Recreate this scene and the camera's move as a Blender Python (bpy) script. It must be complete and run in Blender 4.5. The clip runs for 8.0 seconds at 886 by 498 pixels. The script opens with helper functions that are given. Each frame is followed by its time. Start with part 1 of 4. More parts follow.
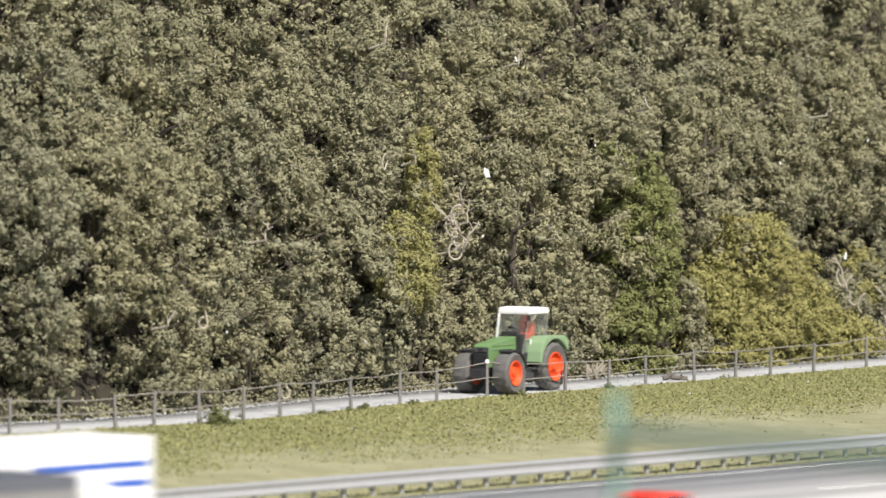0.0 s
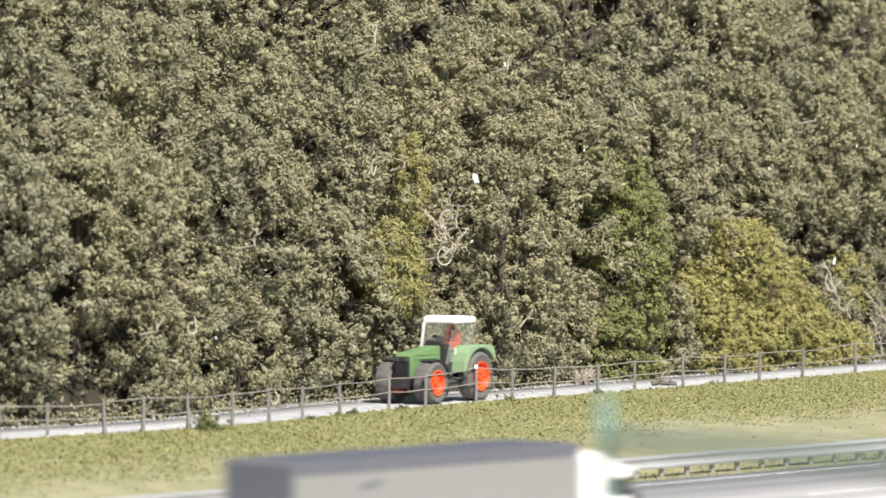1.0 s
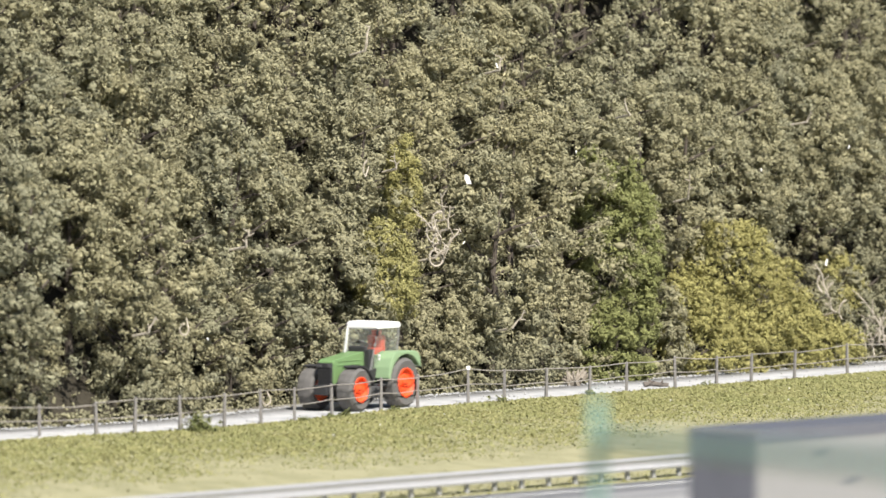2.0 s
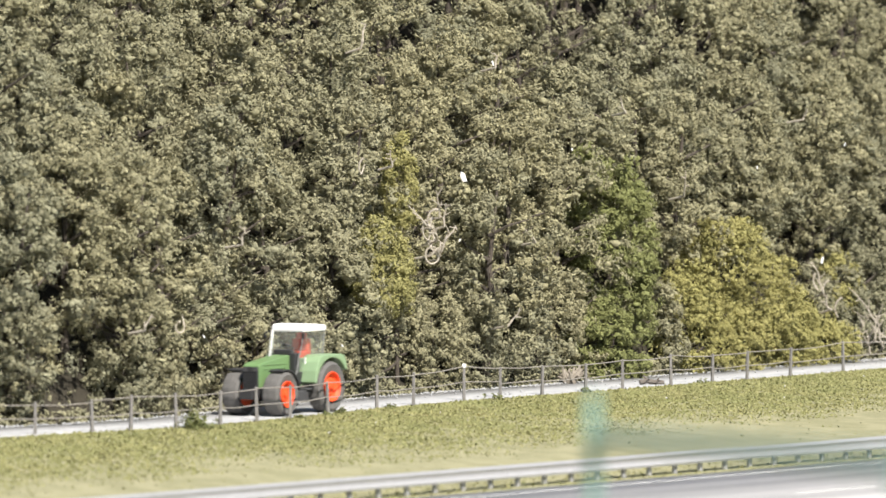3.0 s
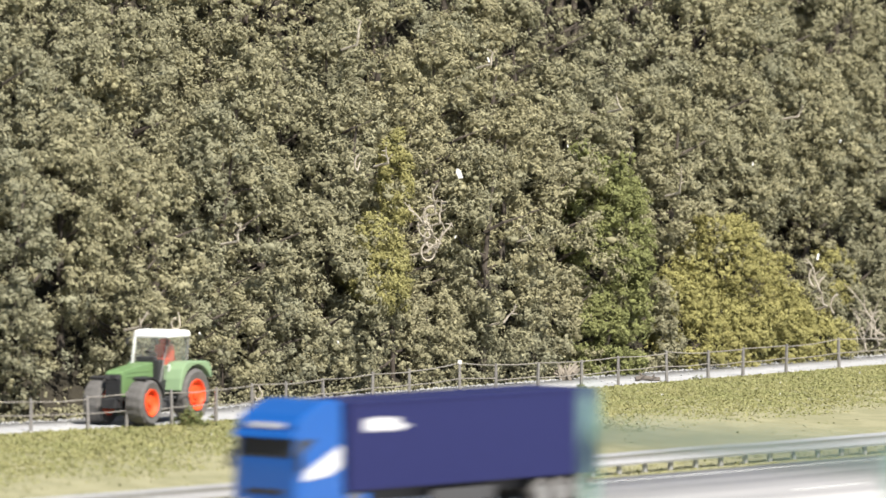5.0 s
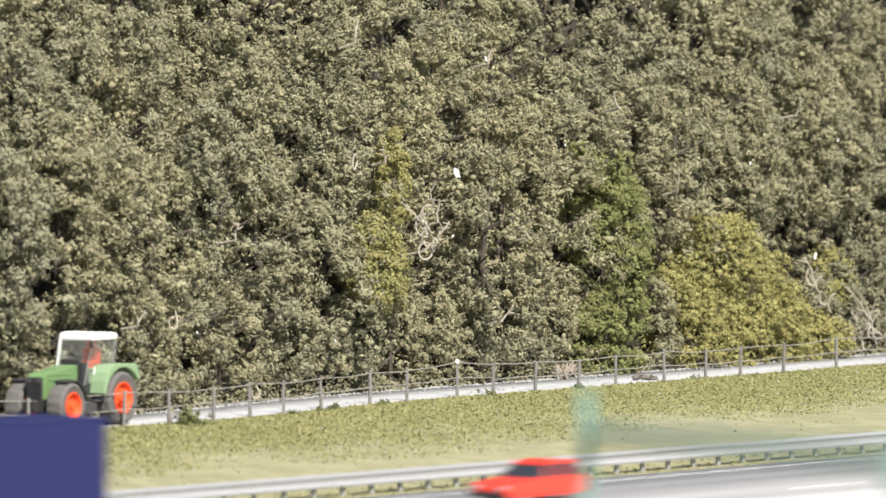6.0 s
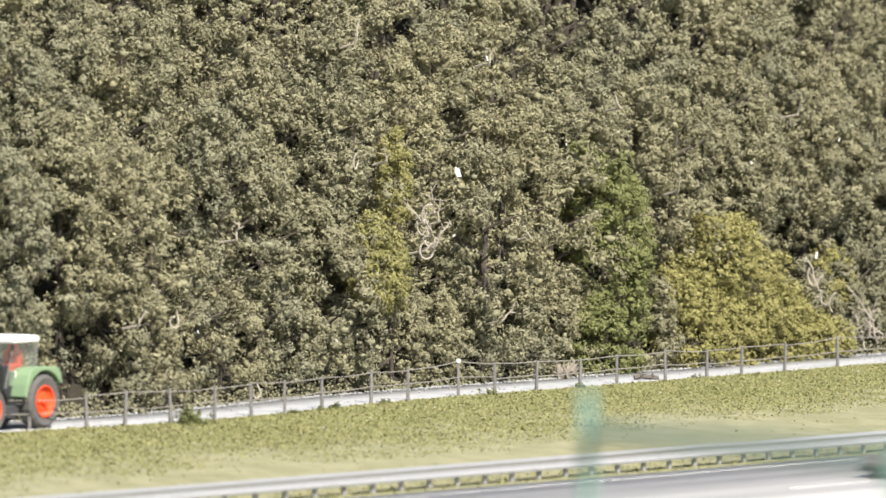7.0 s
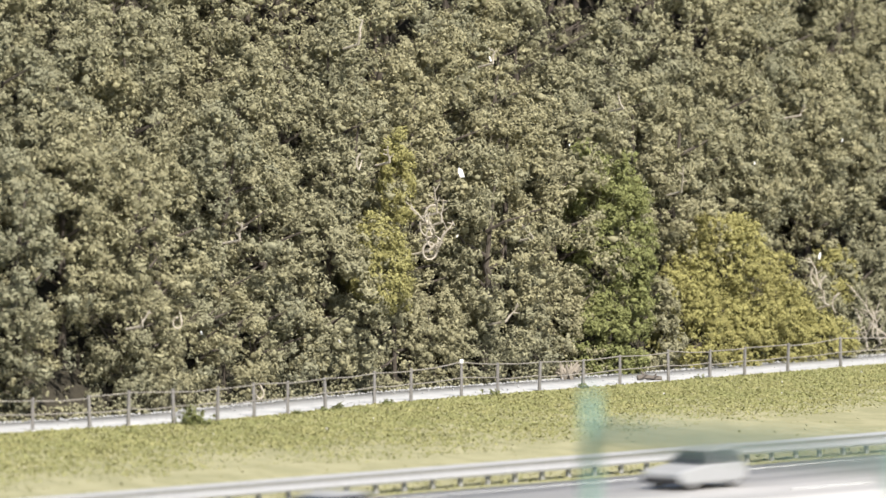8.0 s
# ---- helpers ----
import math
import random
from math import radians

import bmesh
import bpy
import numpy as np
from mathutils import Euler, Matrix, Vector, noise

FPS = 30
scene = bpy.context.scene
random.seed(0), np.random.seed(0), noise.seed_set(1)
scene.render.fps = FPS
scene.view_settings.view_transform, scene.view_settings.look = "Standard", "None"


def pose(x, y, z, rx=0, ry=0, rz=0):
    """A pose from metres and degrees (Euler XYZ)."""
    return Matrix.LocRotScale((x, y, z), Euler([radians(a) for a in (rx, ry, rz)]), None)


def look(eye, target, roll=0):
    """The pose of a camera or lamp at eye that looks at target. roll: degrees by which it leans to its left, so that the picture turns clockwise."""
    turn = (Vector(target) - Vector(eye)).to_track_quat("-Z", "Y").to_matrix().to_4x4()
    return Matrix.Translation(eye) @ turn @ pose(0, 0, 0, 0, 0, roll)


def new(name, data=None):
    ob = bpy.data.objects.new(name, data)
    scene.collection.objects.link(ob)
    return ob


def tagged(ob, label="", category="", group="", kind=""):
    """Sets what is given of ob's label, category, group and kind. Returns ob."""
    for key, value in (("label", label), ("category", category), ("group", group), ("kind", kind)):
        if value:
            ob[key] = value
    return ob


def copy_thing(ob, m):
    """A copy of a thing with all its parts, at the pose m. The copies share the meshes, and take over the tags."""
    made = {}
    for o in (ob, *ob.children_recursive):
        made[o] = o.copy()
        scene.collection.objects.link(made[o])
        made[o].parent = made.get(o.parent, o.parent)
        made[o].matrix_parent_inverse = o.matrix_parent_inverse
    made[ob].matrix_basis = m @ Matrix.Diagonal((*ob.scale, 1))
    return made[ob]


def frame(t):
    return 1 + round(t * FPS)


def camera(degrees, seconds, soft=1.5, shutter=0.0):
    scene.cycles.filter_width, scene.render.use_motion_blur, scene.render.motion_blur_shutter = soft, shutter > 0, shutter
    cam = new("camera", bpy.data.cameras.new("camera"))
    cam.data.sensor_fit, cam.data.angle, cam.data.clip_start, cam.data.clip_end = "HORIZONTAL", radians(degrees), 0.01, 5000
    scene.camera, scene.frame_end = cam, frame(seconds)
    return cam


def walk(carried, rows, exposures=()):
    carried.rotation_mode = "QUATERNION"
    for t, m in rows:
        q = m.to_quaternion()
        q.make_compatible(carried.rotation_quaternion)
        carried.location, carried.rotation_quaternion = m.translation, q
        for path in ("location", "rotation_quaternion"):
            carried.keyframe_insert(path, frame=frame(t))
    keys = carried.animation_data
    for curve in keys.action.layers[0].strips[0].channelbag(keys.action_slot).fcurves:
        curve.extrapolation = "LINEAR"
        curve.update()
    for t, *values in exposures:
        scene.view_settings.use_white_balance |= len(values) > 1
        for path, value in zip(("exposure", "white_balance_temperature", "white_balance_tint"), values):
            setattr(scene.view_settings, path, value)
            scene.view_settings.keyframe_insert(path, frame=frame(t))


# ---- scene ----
# camera --------------------------------------------------------------
MM = 0.001
cam = camera(9.0, 8.0, soft=1.5, shutter=0.9)
cam.data.dof.use_dof = True
cam.data.dof.focus_distance = 1.22
cam.data.dof.aperture_fstop = 62.0
EYE_Z, TILT = 66.0, 1.708
PAN = ((0.0, 51, 1), (0.5, 39, 7), (1.0, 31.5, 10.5), (1.5, 24, 13.5), (3.0, 10, 8.5), (3.5, 8.5, 7), (4.0, 4, 5.5),
       (4.5, 4, 4), (6.0, -2, 1), (6.5, -2, 1), (7.0, 0, 0), (7.5, 4, -0.5), (8.0, 5.5, 1))
STEP = 0.0057525      # degrees in one unit of the table of small pans and tilts
walk(cam, [(t, pose(0, 0, EYE_Z * MM, 90 - TILT + dy * STEP, 0, dx * STEP)) for t, dx, dy in PAN],
     exposures=[(t, 0.78 + e) for t, e in ((0.0, -0.3), (0.5, -0.2), (1.0, -0.05), (1.5, 0.0), (3.0, 0.0), (8.0, 0.0))])

# light ---------------------------------------------------------------
SUN_EL, SUN_AZ = 48.0, 152.0      # azimuth clockwise from +Y, the way the camera looks
world = bpy.data.worlds.new("world")
scene.world = world
world.use_nodes = True
nt = world.node_tree
sky = nt.nodes.new("ShaderNodeTexSky")
sky.sky_type, sky.sun_disc = "NISHITA", False
sky.sun_elevation, sky.sun_rotation = radians(SUN_EL), radians(SUN_AZ)
nt.links.new(sky.outputs[0], nt.nodes["Background"].inputs[0])
nt.nodes["Background"].inputs[1].default_value = 0.066
sun = new("sun", bpy.data.lights.new("sun", "SUN"))
sun.data.energy, sun.data.angle, sun.data.color = 4.8, radians(1.0), (1.0, 0.94, 0.85)
a, e = radians(SUN_AZ), radians(SUN_EL)
sun.matrix_world = look((0, 0, 2), Vector((0, 0, 2)) - Vector((math.sin(a) * math.cos(e), math.cos(a) * math.cos(e), math.sin(e))))


# materials -----------------------------------------------------------
def material(name, color, rough=0.6, metal=0.0, vary=0.25, grain=600.0, bump=0.15, spec=0.5, second=None, coat=0.0):
    """Principled surface with two scales of colour variation and fine relief; grain in features a metre."""
    m = bpy.data.materials.new(name)
    m.use_nodes = True
    t = m.node_tree
    b = t.nodes["Principled BSDF"]
    b.inputs["Roughness"].default_value, b.inputs["Metallic"].default_value = rough, metal
    b.inputs["Specular IOR Level"].default_value, b.inputs["Coat Weight"].default_value = spec, coat
    tc = t.nodes.new("ShaderNodeTexCoord")
    n1, n2 = t.nodes.new("ShaderNodeTexNoise"), t.nodes.new("ShaderNodeTexNoise")
    n1.inputs["Scale"].default_value, n2.inputs["Scale"].default_value = grain, grain / 9
    n1.inputs["Detail"].default_value = n2.inputs["Detail"].default_value = 4
    for n in (n1, n2):
        t.links.new(tc.outputs["Object"], n.inputs["Vector"])
    mix = t.nodes.new("ShaderNodeMix")
    mix.data_type = "RGBA"
    dark = [c * (1 - vary) for c in color]
    mix.inputs[6].default_value, mix.inputs[7].default_value = (*dark, 1), (*[min(1, c * (1 + vary)) for c in color], 1)
    t.links.new(n1.outputs[0], mix.inputs[0])
    out = mix.outputs[2]
    if second:
        ramp = t.nodes.new("ShaderNodeValToRGB")
        ramp.color_ramp.elements[0].position, ramp.color_ramp.elements[1].position = 0.42, 0.62
        t.links.new(n2.outputs[0], ramp.inputs[0])
        m2 = t.nodes.new("ShaderNodeMix")
        m2.data_type = "RGBA"
        t.links.new(ramp.outputs[0], m2.inputs[0])
        t.links.new(out, m2.inputs[6])
        m2.inputs[7].default_value = (*second, 1)
        out = m2.outputs[2]
    t.links.new(out, b.inputs["Base Color"])
    if bump:
        bp = t.nodes.new("ShaderNodeBump")
        bp.inputs["Strength"].default_value, bp.inputs["Distance"].default_value = bump, 0.0003
        t.links.new(n1.outputs[0], bp.inputs["Height"])
        t.links.new(bp.outputs[0], b.inputs["Normal"])
    return m


def leaf_material(name, low, high, other, sheen=0.14):
    """Leaves: colour from leaf to leaf, a drift over the crown and from tree to tree, some light through the blade."""
    m = bpy.data.materials.new(name)
    m.use_nodes = True
    t = m.node_tree
    b = t.nodes["Principled BSDF"]
    b.inputs["Roughness"].default_value, b.inputs["Specular IOR Level"].default_value = 0.62, sheen
    geo, info, tc = t.nodes.new("ShaderNodeNewGeometry"), t.nodes.new("ShaderNodeObjectInfo"), t.nodes.new("ShaderNodeTexCoord")
    r = t.nodes.new("ShaderNodeMix")
    r.data_type = "RGBA"
    r.inputs[6].default_value, r.inputs[7].default_value = (*low, 1), (*high, 1)
    t.links.new(geo.outputs["Random Per Island"], r.inputs[0])
    n = t.nodes.new("ShaderNodeTexNoise")
    n.inputs["Scale"].default_value = 90
    t.links.new(tc.outputs["Object"], n.inputs["Vector"])
    add = t.nodes.new("ShaderNodeMath")
    add.operation = "MULTIPLY"
    t.links.new(n.outputs[0], add.inputs[0])
    t.links.new(info.outputs["Random"], add.inputs[1])
    k = t.nodes.new("ShaderNodeMath")
    k.operation, k.inputs[1].default_value = "MULTIPLY", 1.35
    k.use_clamp = True
    t.links.new(add.outputs[0], k.inputs[0])
    r2 = t.nodes.new("ShaderNodeMix")
    r2.data_type = "RGBA"
    t.links.new(k.outputs[0], r2.inputs[0])
    t.links.new(r.outputs[2], r2.inputs[6])
    r2.inputs[7].default_value = (*other, 1)
    fine = t.nodes.new("ShaderNodeTexNoise")
    fine.inputs["Scale"].default_value, fine.inputs["Detail"].default_value = 1500, 3
    t.links.new(tc.outputs["Object"], fine.inputs["Vector"])
    tone = t.nodes.new("ShaderNodeMapRange")
    tone.inputs["From Min"].default_value, tone.inputs["From Max"].default_value = 0.3, 0.7
    tone.inputs["To Min"].default_value, tone.inputs["To Max"].default_value = 0.72, 1.28
    t.links.new(fine.outputs[0], tone.inputs["Value"])
    r3 = t.nodes.new("ShaderNodeVectorMath")
    r3.operation = "SCALE"
    t.links.new(r2.outputs[2], r3.inputs[0])
    t.links.new(tone.outputs[0], r3.inputs["Scale"])
    t.links.new(r3.outputs[0], b.inputs["Base Color"])
    bp = t.nodes.new("ShaderNodeBump")
    bp.inputs["Strength"].default_value, bp.inputs["Distance"].default_value = 0.5, 0.0003
    t.links.new(fine.outputs[0], bp.inputs["Height"])
    t.links.new(bp.outputs[0], b.inputs["Normal"])
    tr = t.nodes.new("ShaderNodeBsdfTranslucent")
    t.links.new(r3.outputs[0], tr.inputs[0])
    ms = t.nodes.new("ShaderNodeMixShader")
    ms.inputs[0].default_value = 0.12
    t.links.new(b.outputs[0], ms.inputs[1])
    t.links.new(tr.outputs[0], ms.inputs[2])
    t.links.new(ms.outputs[0], t.nodes["Material Output"].inputs[0])
    return m


def glass_material(name, tint, alpha):
    m = bpy.data.materials.new(name)
    m.use_nodes = True
    t = m.node_tree
    b = t.nodes["Principled BSDF"]
    b.inputs["Roughness"].default_value, b.inputs["Base Color"].default_value = 0.08, (*tint, 1)
    tr = t.nodes.new("ShaderNodeBsdfTransparent")
    tr.inputs[0].default_value = (0.95, 0.97, 0.95, 1)
    ms = t.nodes.new("ShaderNodeMixShader")
    ms.inputs[0].default_value = alpha
    t.links.new(tr.outputs[0], ms.inputs[1])
    t.links.new(b.outputs[0], ms.inputs[2])
    t.links.new(ms.outputs[0], t.nodes["Material Output"].inputs[0])
    return m


def road_material(name, dark, pale):
    """Worn asphalt: fine grain and long wear streaks that run with the traffic."""
    m = material(name, dark, 1.0, vary=0.15, grain=1800, bump=0.2, spec=0.2)
    t = m.node_tree
    b = t.nodes["Principled BSDF"]
    grain = b.inputs["Base Color"].links[0].from_socket
    tc, mp, n, ramp, mix = (t.nodes.new(k) for k in ("ShaderNodeTexCoord", "ShaderNodeMapping", "ShaderNodeTexNoise", "ShaderNodeValToRGB", "ShaderNodeMix"))
    mp.vector_type = "TEXTURE"
    mp.inputs["Rotation"].default_value = (0, 0, math.atan2(0.743, 0.669))
    mp.inputs["Scale"].default_value = (0.30, 0.006, 0.1)
    n.inputs["Scale"].default_value, n.inputs["Detail"].default_value = 1.0, 5
    t.links.new(tc.outputs["Object"], mp.inputs[0])
    t.links.new(mp.outputs[0], n.inputs["Vector"])
    ramp.color_ramp.elements[0].position, ramp.color_ramp.elements[1].position = 0.36, 0.6
    t.links.new(n.outputs[0], ramp.inputs[0])
    mix.data_type = "RGBA"
    t.links.new(ramp.outputs[0], mix.inputs[0])
    t.links.new(grain, mix.inputs[6])
    mix.inputs[7].default_value = (*pale, 1)
    t.links.new(mix.outputs[2], b.inputs["Base Color"])
    return m


M_EARTH = material("earth_grass", (0.25, 0.242, 0.135), 0.95, vary=0.25, grain=1500, bump=0.6, second=(0.315, 0.298, 0.178))
# Litter darkened to near-black: shade under the trees is put into its colour.
M_SHADE_LITTER = material("shade_dark_litter", (0.035, 0.030, 0.020), 1.0, vary=0.5, grain=900, bump=0.8)
M_TRACK = material("gravel_track", (0.34, 0.345, 0.35), 0.95, vary=0.22, grain=2200, bump=0.5, second=(0.41, 0.41, 0.41))
M_ROAD = road_material("pale_asphalt", (0.50, 0.49, 0.48), (0.72, 0.70, 0.68))
M_LINE = material("road_paint", (0.68, 0.68, 0.66), 0.7, vary=0.1, grain=900, bump=0.1)
M_POST = material("weathered_post", (0.20, 0.19, 0.18), 0.8, vary=0.35, grain=1500, bump=0.4)
M_WIRE = material("rail_wire", (0.26, 0.24, 0.215), 0.7, vary=0.3, grain=1500, bump=0.2)
M_ZINC = material("zinc_rail", (0.42, 0.42, 0.43), 0.5, metal=0.3, vary=0.1, grain=700, bump=0.1)
M_ZINC_POST = material("zinc_post", (0.38, 0.38, 0.38), 0.6, metal=0.4, vary=0.2, grain=700)
M_BARK = material("bark", (0.075, 0.062, 0.05), 0.95, vary=0.4, grain=1600, bump=0.6)
M_TWIG = material("bleached_twig", (0.43, 0.385, 0.32), 0.9, vary=0.3, grain=1600, bump=0.4)
M_CHALK = material("white_scrap", (0.80, 0.80, 0.80), 0.8, vary=0.06, grain=800)
M_OLIVE = leaf_material("olive_leaves", (0.225, 0.212, 0.125), (0.375, 0.350, 0.215), (0.235, 0.237, 0.165))
M_GREEN = leaf_material("green_leaves", (0.175, 0.190, 0.074), (0.265, 0.275, 0.110), (0.21, 0.225, 0.09))
M_YELLOW = leaf_material("yellow_leaves", (0.28, 0.264, 0.100), (0.385, 0.354, 0.150), (0.335, 0.316, 0.122))
M_MOSS = leaf_material("moss_leaves", (0.25, 0.235, 0.09), (0.37, 0.34, 0.14), (0.29, 0.28, 0.12))
M_WEED = leaf_material("weed_leaves", (0.09, 0.105, 0.04), (0.21, 0.22, 0.09), (0.15, 0.165, 0.07))
M_GRASS = leaf_material("grass_blades", (0.13, 0.125, 0.05), (0.38, 0.35, 0.17), (0.19, 0.21, 0.085), 0.1)
M_TGREEN = material("tractor_green", (0.15, 0.255, 0.105), 0.45, vary=0.08, grain=500, bump=0.05)
M_TGREEN2 = material("fender_green", (0.24, 0.35, 0.20), 0.45, vary=0.08, grain=500, bump=0.05)
M_RIM = material("orange_red_rim", (0.90, 0.10, 0.025), 0.5, vary=0.06, grain=500, bump=0.05)
M_SEAT = material("red_seat", (0.65, 0.07, 0.03), 0.6, vary=0.1, grain=500)
M_TYRE = material("tyre_rubber", (0.12, 0.115, 0.11), 0.85, vary=0.3, grain=1500, bump=0.3)
M_DARK = material("dark_plastic", (0.03, 0.03, 0.032), 0.6, vary=0.2, grain=900)
M_WHITE = material("white_plastic", (0.82, 0.82, 0.82), 0.5, vary=0.03, grain=500, bump=0.03)
M_CABGLASS = glass_material("cab_glass", (0.55, 0.56, 0.52), 0.13)
M_CABBLUE = material("cab_blue", (0.008, 0.085, 0.33), 0.35, vary=0.05, grain=400, bump=0.02, coat=0.3)
M_TRAILER = material("trailer_indigo", (0.018, 0.021, 0.085), 0.62, spec=0.2, vary=0.06, grain=400, bump=0.03)
M_GREYBOX = material("trailer_grey", (0.205, 0.205, 0.203), 0.55, vary=0.05, grain=400, bump=0.03)
M_DOORS = material("trailer_doors", (0.10, 0.105, 0.125), 0.55, vary=0.15, grain=400)
M_STRIPE = material("blue_stripe", (0.03, 0.10, 0.42), 0.5, vary=0.05, grain=400)
M_CHASSIS = material("chassis_grey", (0.06, 0.06, 0.063), 0.7, vary=0.2, grain=900)
M_CARGLASS = material("car_glass", (0.03, 0.033, 0.036), 0.12, vary=0.1, grain=200, bump=0.0, spec=0.8)
M_RED = material("car_red", (0.78, 0.05, 0.025), 0.35, vary=0.04, grain=400, bump=0.02, coat=0.3)
M_MAROON = material("car_dusty", (0.19, 0.115, 0.115), 0.35, vary=0.05, grain=400, bump=0.02, coat=0.3)
M_SILVER = material("car_silver", (0.36, 0.365, 0.37), 0.4, metal=0.1, vary=0.05, grain=400, bump=0.02)
M_PALE = material("pale_marking", (0.55, 0.55, 0.56), 0.5, vary=0.05, grain=400, bump=0.02)
M_STUMP = material("dry_root", (0.25, 0.22, 0.18), 0.95, vary=0.35, grain=1600, bump=0.5)
M_LOG = material("brown_log", (0.14, 0.122, 0.105), 0.95, vary=0.35, grain=1600, bump=0.5)
M_LAMP = material("lamp_glass", (0.40, 0.42, 0.44), 0.2, vary=0.05, grain=400, bump=0.0)
M_TAIL = material("tail_lamp", (0.45, 0.02, 0.02), 0.3, vary=0.05, grain=400, bump=0.0)
M_TEAL = material("teal_paint", (0.19, 0.32, 0.285), 0.5, vary=0.1, grain=500)


SIZE = 1.0          # model scale of what is being built


# mesh helpers, in millimetres ------------------------------------------
def part(name, bm, mat, parent=None, label="", smooth=False):
    """Link a bmesh drawn in millimetres as one mesh object."""
    k = MM * SIZE
    bmesh.ops.scale(bm, vec=(k, k, k), verts=bm.verts)
    bmesh.ops.recalc_face_normals(bm, faces=bm.faces)
    me = bpy.data.meshes.new(name)
    bm.to_mesh(me)
    bm.free()
    if smooth:
        me.polygons.foreach_set("use_smooth", [True] * len(me.polygons))
    me.materials.append(mat)
    ob = new(name, me)
    ob.parent = parent
    return tagged(ob, label)


def raw(name, verts, faces, mat, parent=None, label=""):
    """The same from arrays in millimetres."""
    me = bpy.data.meshes.new(name)
    nv, (nf, k) = len(verts), faces.shape
    me.vertices.add(nv)
    me.vertices.foreach_set("co", (np.asarray(verts, dtype=np.float32) * MM).ravel())
    me.loops.add(nf * k)
    me.loops.foreach_set("vertex_index", faces.astype(np.int32).ravel())
    me.polygons.add(nf)
    me.polygons.foreach_set("loop_start", np.arange(0, nf * k, k, dtype=np.int32))
    me.update(calc_edges=True)
    me.materials.append(mat)
    ob = new(name, me)
    ob.parent = parent
    return tagged(ob, label)


def empty(name, label, category, group="", kind=""):
    return tagged(new(name), label, category, group, kind)


def box(bm, x0, x1, y0, y1, z0, z1, bevel=0.0, m=None):
    b = bmesh.new()
    bmesh.ops.create_cube(b, size=1)
    bmesh.ops.scale(b, vec=(x1 - x0, y1 - y0, z1 - z0), verts=b.verts)
    bmesh.ops.translate(b, vec=((x0 + x1) / 2, (y0 + y1) / 2, (z0 + z1) / 2), verts=b.verts)
    if bevel:
        bmesh.ops.bevel(b, geom=b.edges[:], offset=bevel, segments=2, affect="EDGES", profile=0.6)
    return join(bm, b, m)


def join(bm, b, m=None):
    if m is not None:
        bmesh.ops.transform(b, matrix=m, verts=b.verts)
    me = bpy.data.meshes.new("tmp")
    b.to_mesh(me)
    b.free()
    bm.from_mesh(me)
    bpy.data.meshes.remove(me)
    return bm


def prism(bm, profile, y0, y1, bevel=0.0, pinch=None):
    """A side outline in x, z drawn across from y0 to y1; pinch(z) narrows it."""
    b = bmesh.new()
    lo = [b.verts.new((x, y0, z)) for x, z in profile]
    hi = [b.verts.new((x, y1, z)) for x, z in profile]
    b.faces.new(lo)
    b.faces.new(hi[::-1])
    for i in range(len(profile)):
        j = (i + 1) % len(profile)
        b.faces.new((lo[i], hi[i], hi[j], lo[j]))
    if pinch:
        for v in b.verts:
            v.co.y *= pinch(v.co.z)
    bmesh.ops.recalc_face_normals(b, faces=b.faces)
    if bevel:
        bmesh.ops.bevel(b, geom=b.edges[:], offset=bevel, segments=2, affect="EDGES", profile=0.6)
    return join(bm, b)


def rod(bm, p, q, r0, r1=None, seg=8):
    """A tapered round bar from p to q."""
    p, q = Vector(p), Vector(q)
    b = bmesh.new()
    bmesh.ops.create_cone(b, cap_ends=True, segments=seg, radius1=r0, radius2=r0 if r1 is None else r1, depth=(q - p).length)
    m = Matrix.Translation((p + q) / 2) @ (q - p).to_track_quat("Z", "Y").to_matrix().to_4x4()
    return join(bm, b, m)


def lathe(bm, profile, seg=28, caps=True):
    """Turn a profile of (radius, y) about the y axis."""
    b = bmesh.new()
    rings = [[b.verts.new((r * math.cos(2 * math.pi * i / seg), y, r * math.sin(2 * math.pi * i / seg))) for i in range(seg)] for r, y in profile]
    for p, q in zip(rings, rings[1:]):
        for i in range(seg):
            b.faces.new((p[i], p[(i + 1) % seg], q[(i + 1) % seg], q[i]))
    for ring in (rings[0], rings[-1]) if caps else ():
        b.faces.new(ring)
    return join(bm, b)


# the plan ------------------------------------------------------------
TRACK_O, TRACK_D = np.array((2.72, 1177.14)), np.array((math.sin(radians(36.3)), math.cos(radians(36.3))))
TRACK_N = np.array((TRACK_D[1], -TRACK_D[0]))          # towards the camera
ROAD_O, ROAD_D = np.array((27.33, 1021.8)), np.array((0.669, 0.743))
ROAD_N = np.array((0.743, -0.669))
K = 0.9474           # the highway models are slightly smaller than the tractor
ROAD_Z = -6.0


# fence posts: distance along the track and towards the camera from its straight axis
FENCE = ((-185, 3.5), (-169, 3.5), (-155, 3.2), (-141.1, 3.4), (-127.9, 6.4), (-119.5, 8.9), (-107.8, 10.6), (-94.5, 10.8), (-81.6, 9.8), (-69.9, 9.0), (-53.6, 5.9),
         (-32.4, 2.2), (-19.3, 1.8), (0, 0.6), (13.3, 0.4), (27.5, 1.1), (43.9, 1.0), (56.5, 2.0), (77.4, 0.6), (94.7, 0.0),
         (107.7, 0.7), (125.7, 0.6), (150.0, -0.5), (176, -0.5), (194, -0.5), (212, -0.5))
GRID_S = np.arange(-900, 901, 2.0)
_line = np.interp(GRID_S, [p[0] for p in FENCE], [p[1] for p in FENCE])
_bell = np.exp(-(np.arange(-30, 31, 2.0) / 11.0) ** 2 / 2)
